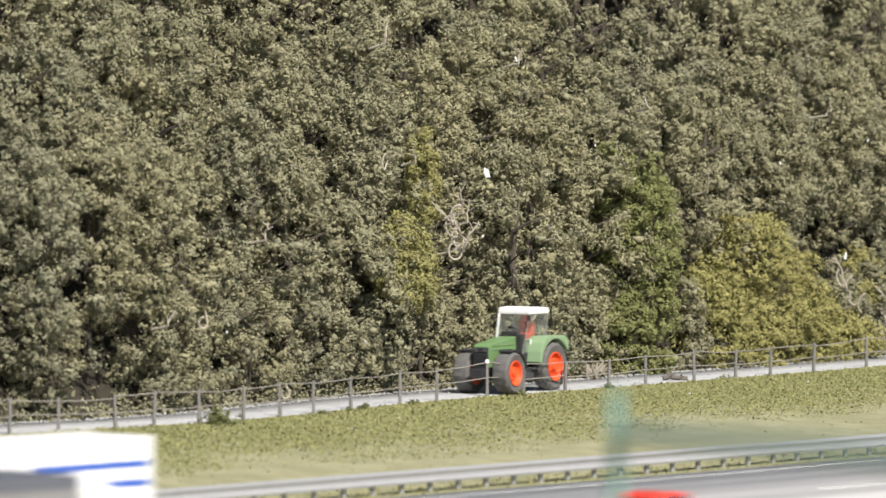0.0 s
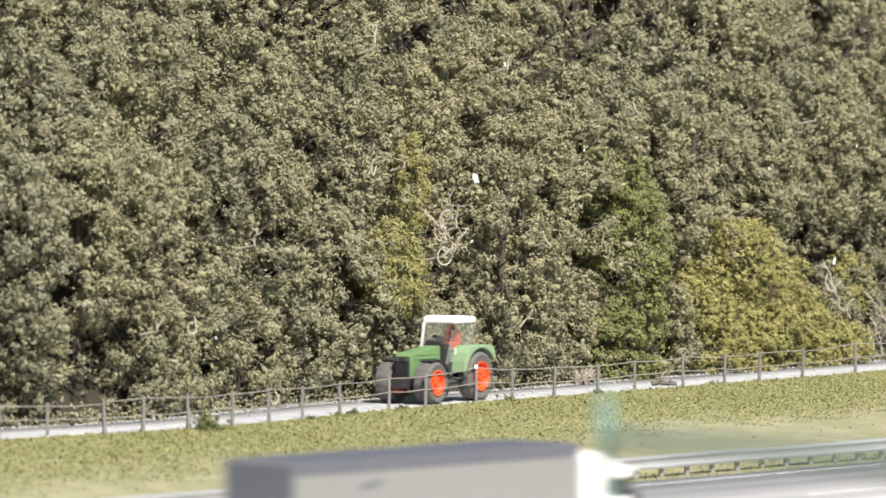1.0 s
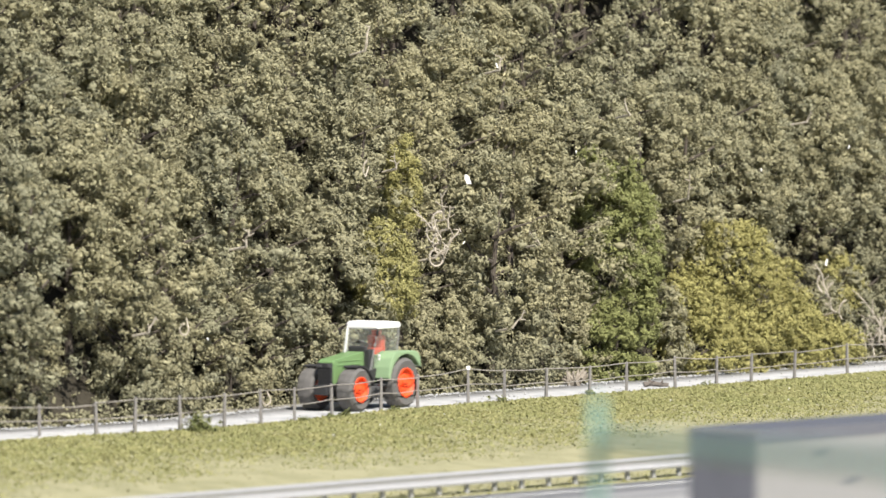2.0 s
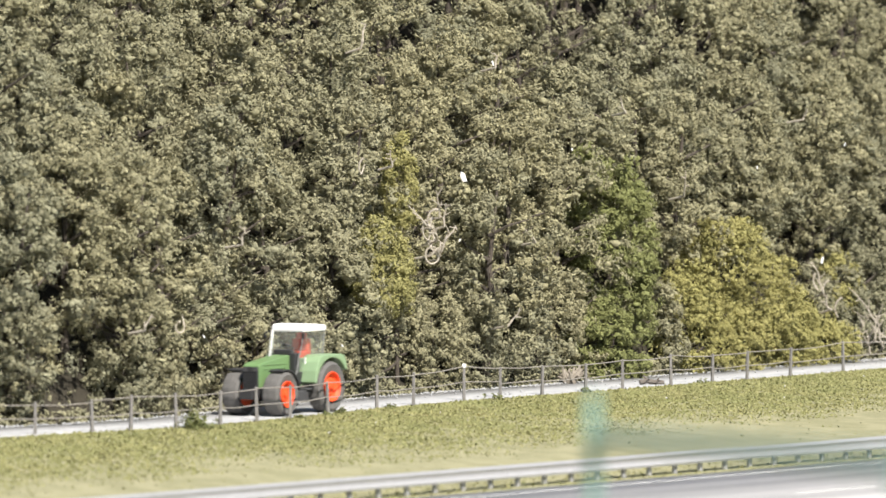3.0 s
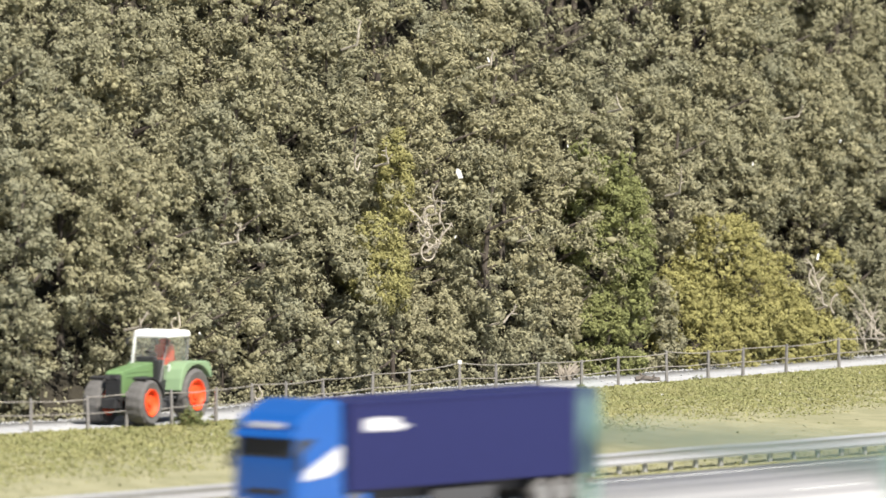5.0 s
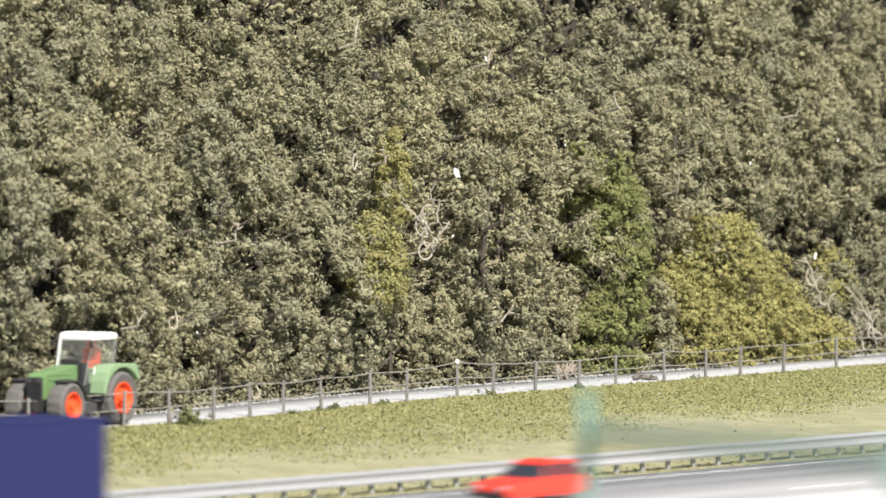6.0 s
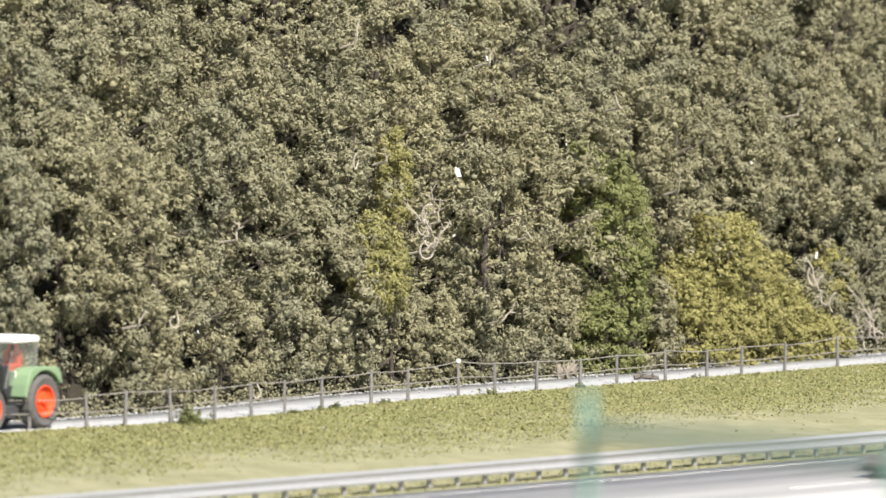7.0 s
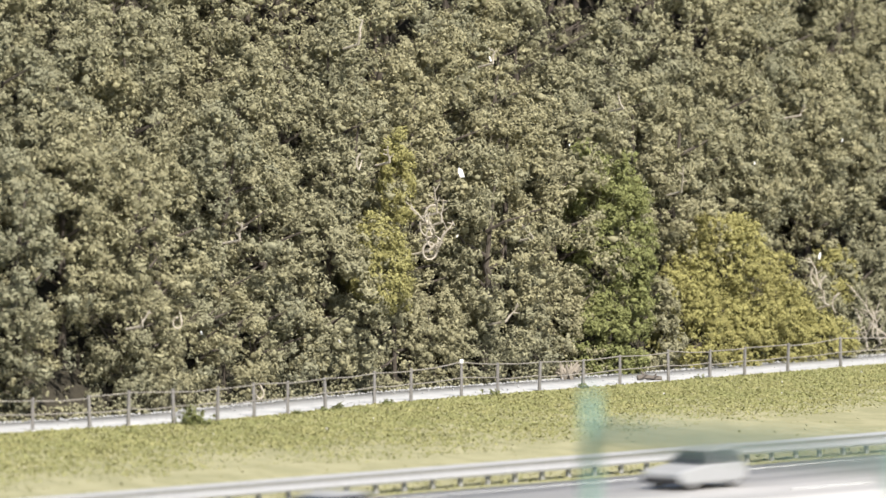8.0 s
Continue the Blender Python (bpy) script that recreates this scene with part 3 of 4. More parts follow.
def build_tractor():
    tr = empty("tractor", "green toy tractor with white roof and orange-red rims", "tractor")
    bm = bmesh.new()
    prism(bm, ((7.2, 7.4), (7.2, 11.8), (10, 11.5), (16.0, 10.6), (16.7, 10.1), (16.6, 5.7), (12.6, 5.8), (12.2, 7.4)), -1.85, 1.85, 0.25)
    for k, z in enumerate((10.2, 9.4)):
        box(bm, 8.5, 15.3, 1.8, 1.95, z - 0.12, z + 0.12, 0.04)
        box(bm, 8.5, 15.3, -1.95, -1.8, z - 0.12, z + 0.12, 0.04)
    part("hood", bm, M_TGREEN, tr)
    bm = bmesh.new()
    box(bm, 16.6, 17.0, -1.7, 1.7, 5.2, 9.9, 0.12)
    for k in range(6):
        box(bm, 17.0, 17.1, -1.5, 1.5, 5.7 + k * 0.66, 6.0 + k * 0.66)
    part("grille", bm, M_DARK, tr, "black radiator grille")
    for y in (-1.1, 1.1):
        bm = bmesh.new()
        box(bm, 17.0, 17.22, y - 0.45, y + 0.45, 9.0, 9.7, 0.08)
        part("headlight", bm, M_CHASSIS, tr)
    bm = bmesh.new()
    box(bm, -2.2, 9.0, -2.2, 2.2, 3.2, 6.6, 0.4)
    box(bm, 8.6, 16.4, -1.6, 1.6, 3.4, 6.3, 0.3)
    box(bm, 13.0, 15.0, -4.0, 4.0, 3.7, 5.0, 0.3)
    box(bm, -0.9, 0.9, -4.0, 4.0, 4.3, 6.1, 0.3)
    box(bm, 16.8, 18.4, -1.6, 1.6, 3.6, 5.6, 0.25)
    part("chassis", bm, M_DARK, tr, "black engine block and axles")
    for sgn in (-1, 1):
        bm = bmesh.new()
        box(bm, 5.4, 8.6, sgn * 3.9 - 1.0, sgn * 3.9 + 1.0, 2.6, 4.9, 0.3)
        box(bm, 4.6, 6.4, sgn * 4.1 - 1.1, sgn * 4.1 + 1.1, 4.9, 5.3, 0.12)
        part("fuel_tank", bm, M_CHASSIS, tr)
        # fender arched over the rear wheel
        bm = bmesh.new()
        top = [(-4.7, 8.3), (-4.35, 10.3), (-3.8, 11.3), (-2.9, 11.65), (2.6, 11.7), (3.6, 11.35), (4.4, 10.4), (5.1, 8.6), (5.5, 6.4)]
        arc = [(4.95 * math.cos(q), 5.3 + 5.75 * math.sin(q)) for q in np.linspace(radians(8), radians(145), 14)]
        prism(bm, top + arc, sgn * 2.9, sgn * 6.45, 0.22)
        prism(bm, top + [(5.4, 5.6), (-4.2, 8.0)], sgn * 2.5, sgn * 3.1)
        part("fender", bm, M_TGREEN2, tr)
        bm = bmesh.new()
        outer, inner = 5.05, 4.75
        prof = [(14.0 + outer * 0.88 * math.cos(q), 4.4 + outer * math.sin(q)) for q in np.linspace(radians(170), radians(70), 9)]
        prof += [(14.0 + inner * 0.88 * math.cos(q), 4.4 + inner * math.sin(q)) for q in np.linspace(radians(70), radians(170), 9)]
        prism(bm, prof, sgn * 3.2, sgn * 6.2)
        part("mudguard", bm, M_DARK, tr)
    bm = bmesh.new()
    prism(bm, ((-0.8, 6.4), (-0.8, 11.0), (1.0, 11.2), (4.4, 11.0), (4.5, 6.2)), -3.3, 3.3, 0.2)
    part("cab_base", bm, M_TGREEN2, tr)
    for sgn in (-1, 1):
        bm = bmesh.new()
        rod(bm, (7.2, sgn * 3.3, 8.0), (5.2, sgn * 3.55, 16.5), 0.27 if sgn < 0 else 0.13, 0.27 if sgn < 0 else 0.13, 6)
        part("pillar", bm, M_WHITE if sgn < 0 else M_GREYBOX, tr)
        bm = bmesh.new()
        rod(bm, (-1.0, sgn * 3.3, 11), (-1.4, sgn * 3.55, 16.5), 0.16, 0.16, 6)
        part("pillar", bm, M_GREYBOX, tr)
        bm = bmesh.new()
        rod(bm, (4.5, sgn * 3.36, 7.2), (4.5, sgn * 3.36, 11.2), 0.15, 0.15, 6)
        part("door_post", bm, M_WHITE, tr)
    for sgn in (-1, 1):
        bm = bmesh.new()
        b = bmesh.new()
        q = [(7.15, sgn * 3.28, 8.2), (5.2, sgn * 3.6, 16.5), (-1.4, sgn * 3.6, 16.5), (-0.9, sgn * 3.3, 11.2), (4.2, sgn * 3.3, 11.2), (5.6, sgn * 3.3, 8.4)]
        f = b.faces.new([b.verts.new(c) for c in q])
        bmesh.ops.solidify(b, geom=[f], thickness=0.08)
        join(bm, b)
        part("side_window", bm, M_CABGLASS, tr)
    for x0, z0, x1 in ((7.0, 11.6, 5.25), (-1.05, 11.2, -1.45)):
        bm = bmesh.new()
        b = bmesh.new()
        f = b.faces.new([b.verts.new(c) for c in ((x0, -3.2, z0), (x0, 3.2, z0), (x1, 3.6, 16.6), (x1, -3.6, 16.6))])
        bmesh.ops.solidify(b, geom=[f], thickness=0.08)
        join(bm, b)
        part("windscreen", bm, M_CABGLASS, tr)
    bm = bmesh.new()
    prism(bm, ((-1.7, 16.2), (-1.8, 17.0), (-1.3, 17.45), (2.0, 17.75), (4.7, 17.7), (5.4, 17.3), (5.5, 16.2)), -3.75, 3.75, 0.3)
    part("roof", bm, M_WHITE, tr, "white cab roof")
    bm = bmesh.new()
    box(bm, 0.6, 4.2, -1.8, 1.8, 10.4, 12.3, 0.4)
    box(bm, 0.4, 1.7, -1.8, 1.8, 11.4, 14.8, 0.45)
    box(bm, 0.6, 1.5, -1.0, 1.0, 14.5, 15.9, 0.35)
    part("seat", bm, M_SEAT, tr, "red driver's seat")
    bm = bmesh.new()
    rod(bm, (6.9, 0, 10.5), (5.6, 0, 13.0), 0.3, 0.25, 8)
    box(bm, 6.0, 7.2, -2.0, 2.0, 8.2, 12.8, 0.3)
    box(bm, 4.5, 7.2, -3.2, 3.2, 6.0, 8.4, 0.2)
    box(bm, 5.6, 7.2, 1.6, 3.1, 8.2, 12.2, 0.3)
    part("dashboard", bm, M_DARK, tr)
    bm = bmesh.new()
    lathe(bm, ((1.0, -0.1), (1.25, -0.1), (1.25, 0.1), (1.0, 0.1)), 18)
    bmesh.ops.rotate(bm, cent=(0, 0, 0), matrix=Matrix.Rotation(radians(90), 3, "X") @ Matrix.Rotation(0, 3, "X"), verts=bm.verts)
    bmesh.ops.rotate(bm, cent=(0, 0, 0), matrix=Matrix.Rotation(radians(-28), 3, "Y"), verts=bm.verts)
    bmesh.ops.translate(bm, vec=(5.4, 0, 13.3), verts=bm.verts)
    part("steering_wheel", bm, M_DARK, tr)
    for sgn in (-1, 1):
        bm = bmesh.new()
        rod(bm, (5.6, sgn * 3.7, 16.3), (6.4, sgn * 4.4, 16.0), 0.1, 0.1, 6)
        box(bm, 6.4, 6.6, sgn * 4.4 - 0.3, sgn * 4.4 + 0.3, 14.9, 16.1, 0.1)
        part("mirror", bm, M_DARK, tr)
    for ob in tr.children:      # long wheelbase
        ob.data.transform(Matrix.Translation((0, 0, -0.2 * MM)) @ Matrix.Diagonal((1.2, 1, 1, 1)))
    wheels = []
    for sgn in (-1, 1):
        wheels.append(make_wheel(tr, "rear_wheel", 0, sgn * 4.8, 5.1, 3.4, sgn, M_RIM, lugs=18, rim=0.57))
        wheels.append(make_wheel(tr, "front_wheel", 16.8, sgn * 4.65, 4.4, 3.7, sgn, M_RIM, lugs=16, rim=0.57))
    return tr, wheels


# highway vehicles ----------------------------------------------------------
def build_lorry(name, label, cab_mat, body_mat, length, width, tall, rear_mat=None, mark=None, cab_tall=None, swoosh=False, rigid=False):
    """Lorry with x forward, origin under the middle of its rear end at road level."""
    lo = empty(name, label, "truck")
    w = width / 2
    cab_l = 12.0
    ct = cab_tall or tall
    box_end = length - cab_l - 1.2
    floor = 5.2
    bm = bmesh.new()
    box(bm, 0, box_end, -w, w, floor, tall, 0.25)
    body = part("box_body", bm, body_mat, lo)
    for sgn in (-1, 1):
        bm = bmesh.new()
        box(bm, 0.1, box_end - 0.1, sgn * (w - 0.1) - 0.22, sgn * (w - 0.1) + 0.22, tall - (1.9 if rear_mat else 0.55), tall + 0.1, 0.08)
        part("top_rail", bm, rear_mat or body_mat, body)
    if rear_mat:
        bm = bmesh.new()
        box(bm, 0.1, box_end - 0.1, -w + 0.35, w - 0.35, tall - 0.2, tall + 0.06, 0.02)
        part("roof_panel", bm, rear_mat, body)
    bm = bmesh.new()
    for sgn in (-1, 1):
        box(bm, -0.25, 0.02, 0.15 if sgn > 0 else -w + 0.4, w - 0.4 if sgn > 0 else -0.15, floor + 0.4, tall - 0.5, 0.06)
        rod(bm, (-0.3, sgn * 2.2, floor + 0.8), (-0.3, sgn * 2.2, tall - 0.9), 0.12, 0.12, 6)
    part("rear_door", bm, rear_mat or body_mat, body)
    bm = bmesh.new()
    box(bm, 0.4, length - 3, -w * 0.45, w * 0.45, 3.0, 4.9, 0.2)
    for sgn in (-1, 1):
        box(bm, length * 0.34, length * 0.55, sgn * w * 0.85 - 0.4, sgn * w * 0.85 + 0.4, 2.0, 4.4, 0.2)
    box(bm, -0.1, 0.6, -w * 0.9, w * 0.9, 2.2, 3.2, 0.15)
    part("chassis", bm, M_CHASSIS, lo)
    for sgn in (-1, 1):
        bm = bmesh.new()
        box(bm, -0.3, -0.05, sgn * w * 0.75 - 0.8, sgn * w * 0.75 + 0.8, 3.3, 4.3, 0.1)
        part("tail_lamp", bm, M_TAIL, lo)
    x0, x1 = length - cab_l, length
    bm = bmesh.new()
    prism(bm, ((x0, 3.0), (x0, ct - 0.6), (x0 + 2, ct), (x0 + 5, ct - 0.2), (x1 - 2.2, ct - 2.4), (x1 - 0.5, ct - 4.0), (x1 - 0.4, ct - 5.6), (x1, 10.4), (x1, 1.9), (x0 + 8.6, 1.9), (x0 + 8.2, 3.0)), -w, w, 0.45, pinch=lambda z: 1.0 if z < 9 else 0.95)
    cab = part("cab", bm, cab_mat, lo)
    bm = bmesh.new()
    prism(bm, ((x1 - 0.95, 14.9), (x1 - 0.3, 14.9), (x1 + 0.02, 11.6), (x1 - 0.4, 11.6)), -w * 0.8, w * 0.9, 0.08)
    part("windscreen", bm, M_CARGLASS, cab)
    for sgn in (-1, 1):
        bm = bmesh.new()
        prism(bm, ((x0 + 6.4, 14.7), (x1 - 0.8, 14.7), (x1 - 0.5, 11.6), (x0 + 5.6, 11.6)), sgn * (w * 0.95 - 0.1), sgn * (w * 0.95 + 0.12), 0.04)
        part("side_window", bm, M_CARGLASS, cab)
        bm = bmesh.new()
        box(bm, x1 - 0.6, x1 + 0.2, sgn * (w + 0.7) - 0.4, sgn * (w + 0.7) + 0.4, 9.5, 12.4, 0.15)
        rod(bm, (x1 - 0.5, sgn * (w - 0.3), 12.2), (x1 - 0.3, sgn * (w + 0.7), 12.2), 0.12, 0.12, 6)
        part("mirror", bm, M_DARK, cab)
        bm = bmesh.new()
        box(bm, x1 - 0.2, x1 + 0.12, sgn * w * 0.7 - 1.1, sgn * w * 0.7 + 1.1, 3.3, 4.3, 0.12)
        part("headlight", bm, M_LAMP, cab)
        bm = bmesh.new()
        box(bm, x0 - 7, x0 - 0.6, sgn * w * 0.9 - 0.4, sgn * w * 0.9 + 0.4, 2.0, 4.7, 0.2)
        part("side_skirt", bm, cab_mat, lo)
        if swoosh:
            bm = bmesh.new()
            prism(bm, ((x0 + 0.8, 9.6), (x0 + 0.8, 13.4), (x0 + 3.0, 12.4), (x1 - 2.2, 9.2), (x1 - 1.6, 7.6), (x0 + 4.0, 8.2)), sgn * (w - 0.05), sgn * (w + 0.07))
            part("white_flash", bm, M_PALE, cab, "white flash on the door")
    bm = bmesh.new()
    prism(bm, ((x1 - 1.0, 16.3), (x1 + 0.3, 16.0), (x1 + 0.9, 15.0), (x1 - 0.2, 15.2)), -w * 0.93, w * 0.93, 0.1)
    part("sun_visor", bm, cab_mat, cab)
    if swoosh:
        bm = bmesh.new()
        box(bm, x1 - 0.6, x1 - 0.3, -w * 0.55, w * 0.55, 16.6, 17.5, 0.05)
        part("name_board", bm, M_PALE, cab, "plain pale bar over the windscreen")
    bm = bmesh.new()
    box(bm, x1 - 0.1, x1 + 0.1, -w * 0.6, w * 0.6, 5.2, 6.2, 0.1)
    part("grille", bm, M_DARK, cab)
    if mark == "bars":
        bm = bmesh.new()
        prism(bm, ((box_end - 13, tall - 5.2), (box_end - 13, tall - 3.0), (box_end - 7, tall - 2.7), (box_end - 3.8, tall - 3.0), (box_end - 3.8, tall - 5.0)), w, w + 0.08)
        prism(bm, ((box_end - 16, tall - 4.5), (box_end - 13, tall - 3.9), (box_end - 13, tall - 5.1)), w, w + 0.08)
        part("emblem", bm, M_PALE, body, "plain white emblem shape")
    if mark == "stripes":
        for z0, z1 in ((tall - 5.0, tall - 3.9), (tall - 8.2, tall - 7.0)):
            bm = bmesh.new()
            box(bm, 1.0, box_end * 0.75, w - 0.02, w + 0.08, z0, z1, 0.02)
            part("stripe", bm, M_STRIPE, body, "blue stripe")
    if mark == "marks":
        for x, z in ((14, 3.2), (22, 8.5)):
            bm = bmesh.new()
            prism(bm, ((x, tall - z - 0.9), (x + 4.6, tall - z), (x + 4.2, tall - z - 0.9), (x + 1.2, tall - z - 1.5)), -w - 0.08, -w)
            part("emblem", bm, M_DOORS, body, "plain dark emblem shape")
    wheels = []
    spots = [4.5, 9.5, 14.5, x0 - 3.0, x1 - 4.2] if not rigid else [8.0, x1 - 4.2]
    for x in spots:
        for sgn in (-1, 1):
            wheels.append(make_wheel(lo, "wheel", x, sgn * (w - 1.2), 2.55, 2.0, sgn, M_GREYBOX))
    return lo, wheels


def build_car(name, label, mat, length=22.0, width=9.4, tall=7.4, top=None):
    car = empty(name, label, "car")
    w = width / 2
    L = length
    bm = bmesh.new()
    prism(bm, ((0, 1.5), (-0.1, 4.1), (0.5, 4.6), (L * 0.62, 4.6), (L * 0.96, 3.7), (L, 3.0), (L, 1.4), (L * 0.9, 1.1), (L * 0.1, 1.1)), -w, w, 0.5)
    body = part("body", bm, mat, car, smooth=False)
    bm = bmesh.new()
    prism(bm, ((L * 0.02, 4.5), (L * 0.10, tall - 0.5), (L * 0.46, tall - 0.4), (L * 0.66, 4.5)), -w * 0.93, w * 0.93, 0.3, pinch=lambda z: 1.0 - 0.06 * max(0, z - 4.5))
    part("glasshouse", bm, M_CARGLASS, body, "dark car windows")
    bm = bmesh.new()
    prism(bm, ((L * 0.08, tall - 0.75), (L * 0.10, tall - 0.2), (L * 0.2, tall), (L * 0.38, tall), (L * 0.48, tall - 0.3), (L * 0.50, tall - 0.75)), -w * 0.79, w * 0.79, 0.18)
    for sgn in (-1, 1):
        for x in (0.10, 0.30, 0.52):
            rod(bm, (L * x, sgn * w * 0.93, 4.5), (L * (x * 0.75 + 0.09), sgn * w * 0.78, tall - 0.6), 0.28, 0.25, 6)
    part("roof", bm, top or mat, body)
    for sgn in (-1, 1):
        bm = bmesh.new()
        box(bm, L - 0.5, L + 0.05, sgn * w * 0.68 - 1.0, sgn * w * 0.68 + 1.0, 2.5, 3.3, 0.15)
        part("headlight", bm, M_LAMP, body)
        bm = bmesh.new()
        box(bm, -0.2, 0.3, sgn * w * 0.72 - 0.9, sgn * w * 0.72 + 0.9, 3.0, 3.9, 0.15)
        part("tail_lamp", bm, M_TAIL, body)
    bm = bmesh.new()
    box(bm, -0.4, 0.8, -w * 0.92, w * 0.92, 1.2, 2.2, 0.25)
    box(bm, L - 0.8, L + 0.4, -w * 0.92, w * 0.92, 1.2, 2.2, 0.25)
    part("bumper", bm, M_DARK, body)
    wheels = []
    for x in (L * 0.19, L * 0.80):
        for sgn in (-1, 1):
            wheels.append(make_wheel(car, "wheel", x, sgn * (w - 0.75), 1.75, 1.4, sgn, M_SILVER))
    return car, wheels


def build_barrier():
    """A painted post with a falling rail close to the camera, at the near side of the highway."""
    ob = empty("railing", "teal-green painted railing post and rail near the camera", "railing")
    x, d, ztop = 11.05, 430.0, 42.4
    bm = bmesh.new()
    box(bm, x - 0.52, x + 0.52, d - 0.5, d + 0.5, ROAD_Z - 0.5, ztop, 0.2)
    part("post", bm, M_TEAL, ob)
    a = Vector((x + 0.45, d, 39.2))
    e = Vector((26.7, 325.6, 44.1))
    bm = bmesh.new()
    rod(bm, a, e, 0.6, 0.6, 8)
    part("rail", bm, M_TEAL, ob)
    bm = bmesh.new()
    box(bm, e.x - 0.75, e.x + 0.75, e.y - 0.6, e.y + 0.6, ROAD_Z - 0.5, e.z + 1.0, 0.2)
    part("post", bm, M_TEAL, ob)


# small growth and clutter ---------------------------------------------------
def build_grass():
    rng = np.random.RandomState(8)
    n = 300000
    s = rng.uniform(-270, 215, n)
    f = np.where(rng.uniform(0, 1, n) < 0.72, rng.uniform(0, 1, n), rng.uniform(0, 2.4, n))
    p = TRACK_O + s[:, None] * TRACK_D + (fence_u(s) - 0.3 + f * 66)[:, None] * TRACK_N
    q = p - ROAD_O
    sr = q @ ROAD_D
    front = -(q @ ROAD_N - rail_u(sr))
    keep = front > -4.6
    grid = rng.uniform(0, 1, (128, 128))

    def patch(step):
        a, b = p[:, 0] / step + 200, p[:, 1] / step
        i, j = np.floor(a).astype(int), np.floor(b).astype(int)
        fa, fb = a - i, b - j
        g = lambda di, dj: grid[(i + di) % 128, (j + dj) % 128]
        return (g(0, 0) * (1 - fa) + g(1, 0) * fa) * (1 - fb) + (g(0, 1) * (1 - fa) + g(1, 1) * fa) * fb
    v = f * 66 + 26 * (patch(16.0) - 0.5) + 10 * (patch(5.0) - 0.5)
    thick = np.clip((66 - v) / 44, 0, 1) ** 1.3 + 0.03
    keep &= rng.uniform(0.0, 1.0, n) < np.maximum(thick, np.where(front < 9, 0.9, 0.0))
    p = p[keep]
    z = height(p[:, 0], p[:, 1])
    c = np.column_stack((p, z + 0.05))
    out = np.tile(np.array((0.1, -0.4, 0.7)), (len(c), 1))
    v, faces = leaves(rng, c, out, 1, np.array((0.2, 0.2, 0.06)), 0.68, 0.5, 0.35)
    tagged(raw("grass", v, faces, M_GRASS), "olive-yellow matted grass on the bank", "grass", kind="stuff")


def build_undergrowth():
    rng = np.random.RandomState(9)
    n = 3000
    s = rng.uniform(-190, 290, n)
    b = 23.6 + np.abs(rng.normal(0, 3.5, n))
    p = np.array([track_point(si, -bi) for si, bi in zip(s, b)])
    z = height(p[:, 0], p[:, 1]) + rng.uniform(0, 1, n) ** 2.2 * 2.2
    v, faces = tufts(rng, np.column_stack((p, z)), rng.normal(0, 0.6, (n, 3)) + (0.2, -0.6, 0.4), 3, 0.5)
    tagged(raw("undergrowth", v, faces, M_OLIVE), "low olive-brown undergrowth at the foot of the trees", "undergrowth", kind="stuff")


def build_gravel():
    rng = np.random.RandomState(12)
    n = 2600
    s = rng.uniform(-190, 215, n)
    u = np.where(rng.uniform(0, 1, n) < 0.92, -21.9 + rng.normal(0, 0.8, n), rng.uniform(-21, -3, n))
    p = np.array([track_point(si, ui) for si, ui in zip(s, u)])
    r = rng.uniform(0.1, 0.34, n)
    base = np.array(((1, 0, 0), (-1, 0, 0), (0, 1, 0), (0, -1, 0), (0, 0, 1), (0, 0, -1)), dtype=float)
    tri = np.array(((0, 2, 4), (2, 1, 4), (1, 3, 4), (3, 0, 4), (2, 0, 5), (1, 2, 5), (3, 1, 5), (0, 3, 5)))
    v = base[None] * r[:, None, None] * rng.uniform(0.6, 1.3, (n, 6, 1))
    v += np.column_stack((p, 0.25 + r * 0.3))[:, None]
    f = (tri[None] + (np.arange(n) * 6)[:, None, None]).reshape(-1, 3)
    tagged(raw("gravel", v.reshape(-1, 3), f, M_TRACK), "loose pale gravel along the edge of the track", "gravel", kind="stuff")


def twig(rnd, name, label, s, b, z, ln, mat=None, forks=5, lean=(0, -0.4, 0.6)):
    """A forked bare branch that reaches out of the foliage."""
    x, y = track_point(s, -b)
    ob = empty(name, label, "branch")
    way = Vector(lean).normalized()
    start = Vector((x, y, z))
    root = start - way * ln * 0.2 + Vector((TRACK_N[0], TRACK_N[1], 0)) * -4
    bm = bmesh.new()
    rod(bm, root, start, 0.24, 0.28, 6)
    side_twigs = []
    tip = start
    for k in range(3):
        nxt = tip + (way + Vector((rnd.uniform(-0.5, 0.5), rnd.uniform(-0.3, 0.3), rnd.uniform(-0.5, 0.5)))) * ln * 0.33
        rod(bm, tip, nxt, 0.28 - 0.05 * k, 0.23 - 0.05 * k, 6)
        for q in range(max(1, forks // 3)):
            side = nxt + Vector((rnd.uniform(-1, 1), rnd.uniform(-0.5, 0.2), rnd.uniform(-0.6, 1))) * ln * 0.3
            side_twigs.append((tip.lerp(nxt, rnd.uniform(0.3, 0.9)), side))
        tip = nxt
    stem = part("stem", bm, mat or M_TWIG, ob)
    for a, c in side_twigs:
        bm = bmesh.new()
        rod(bm, a, c, 0.15, 0.08, 5)
        part("side_twig", bm, mat or M_TWIG, stem)


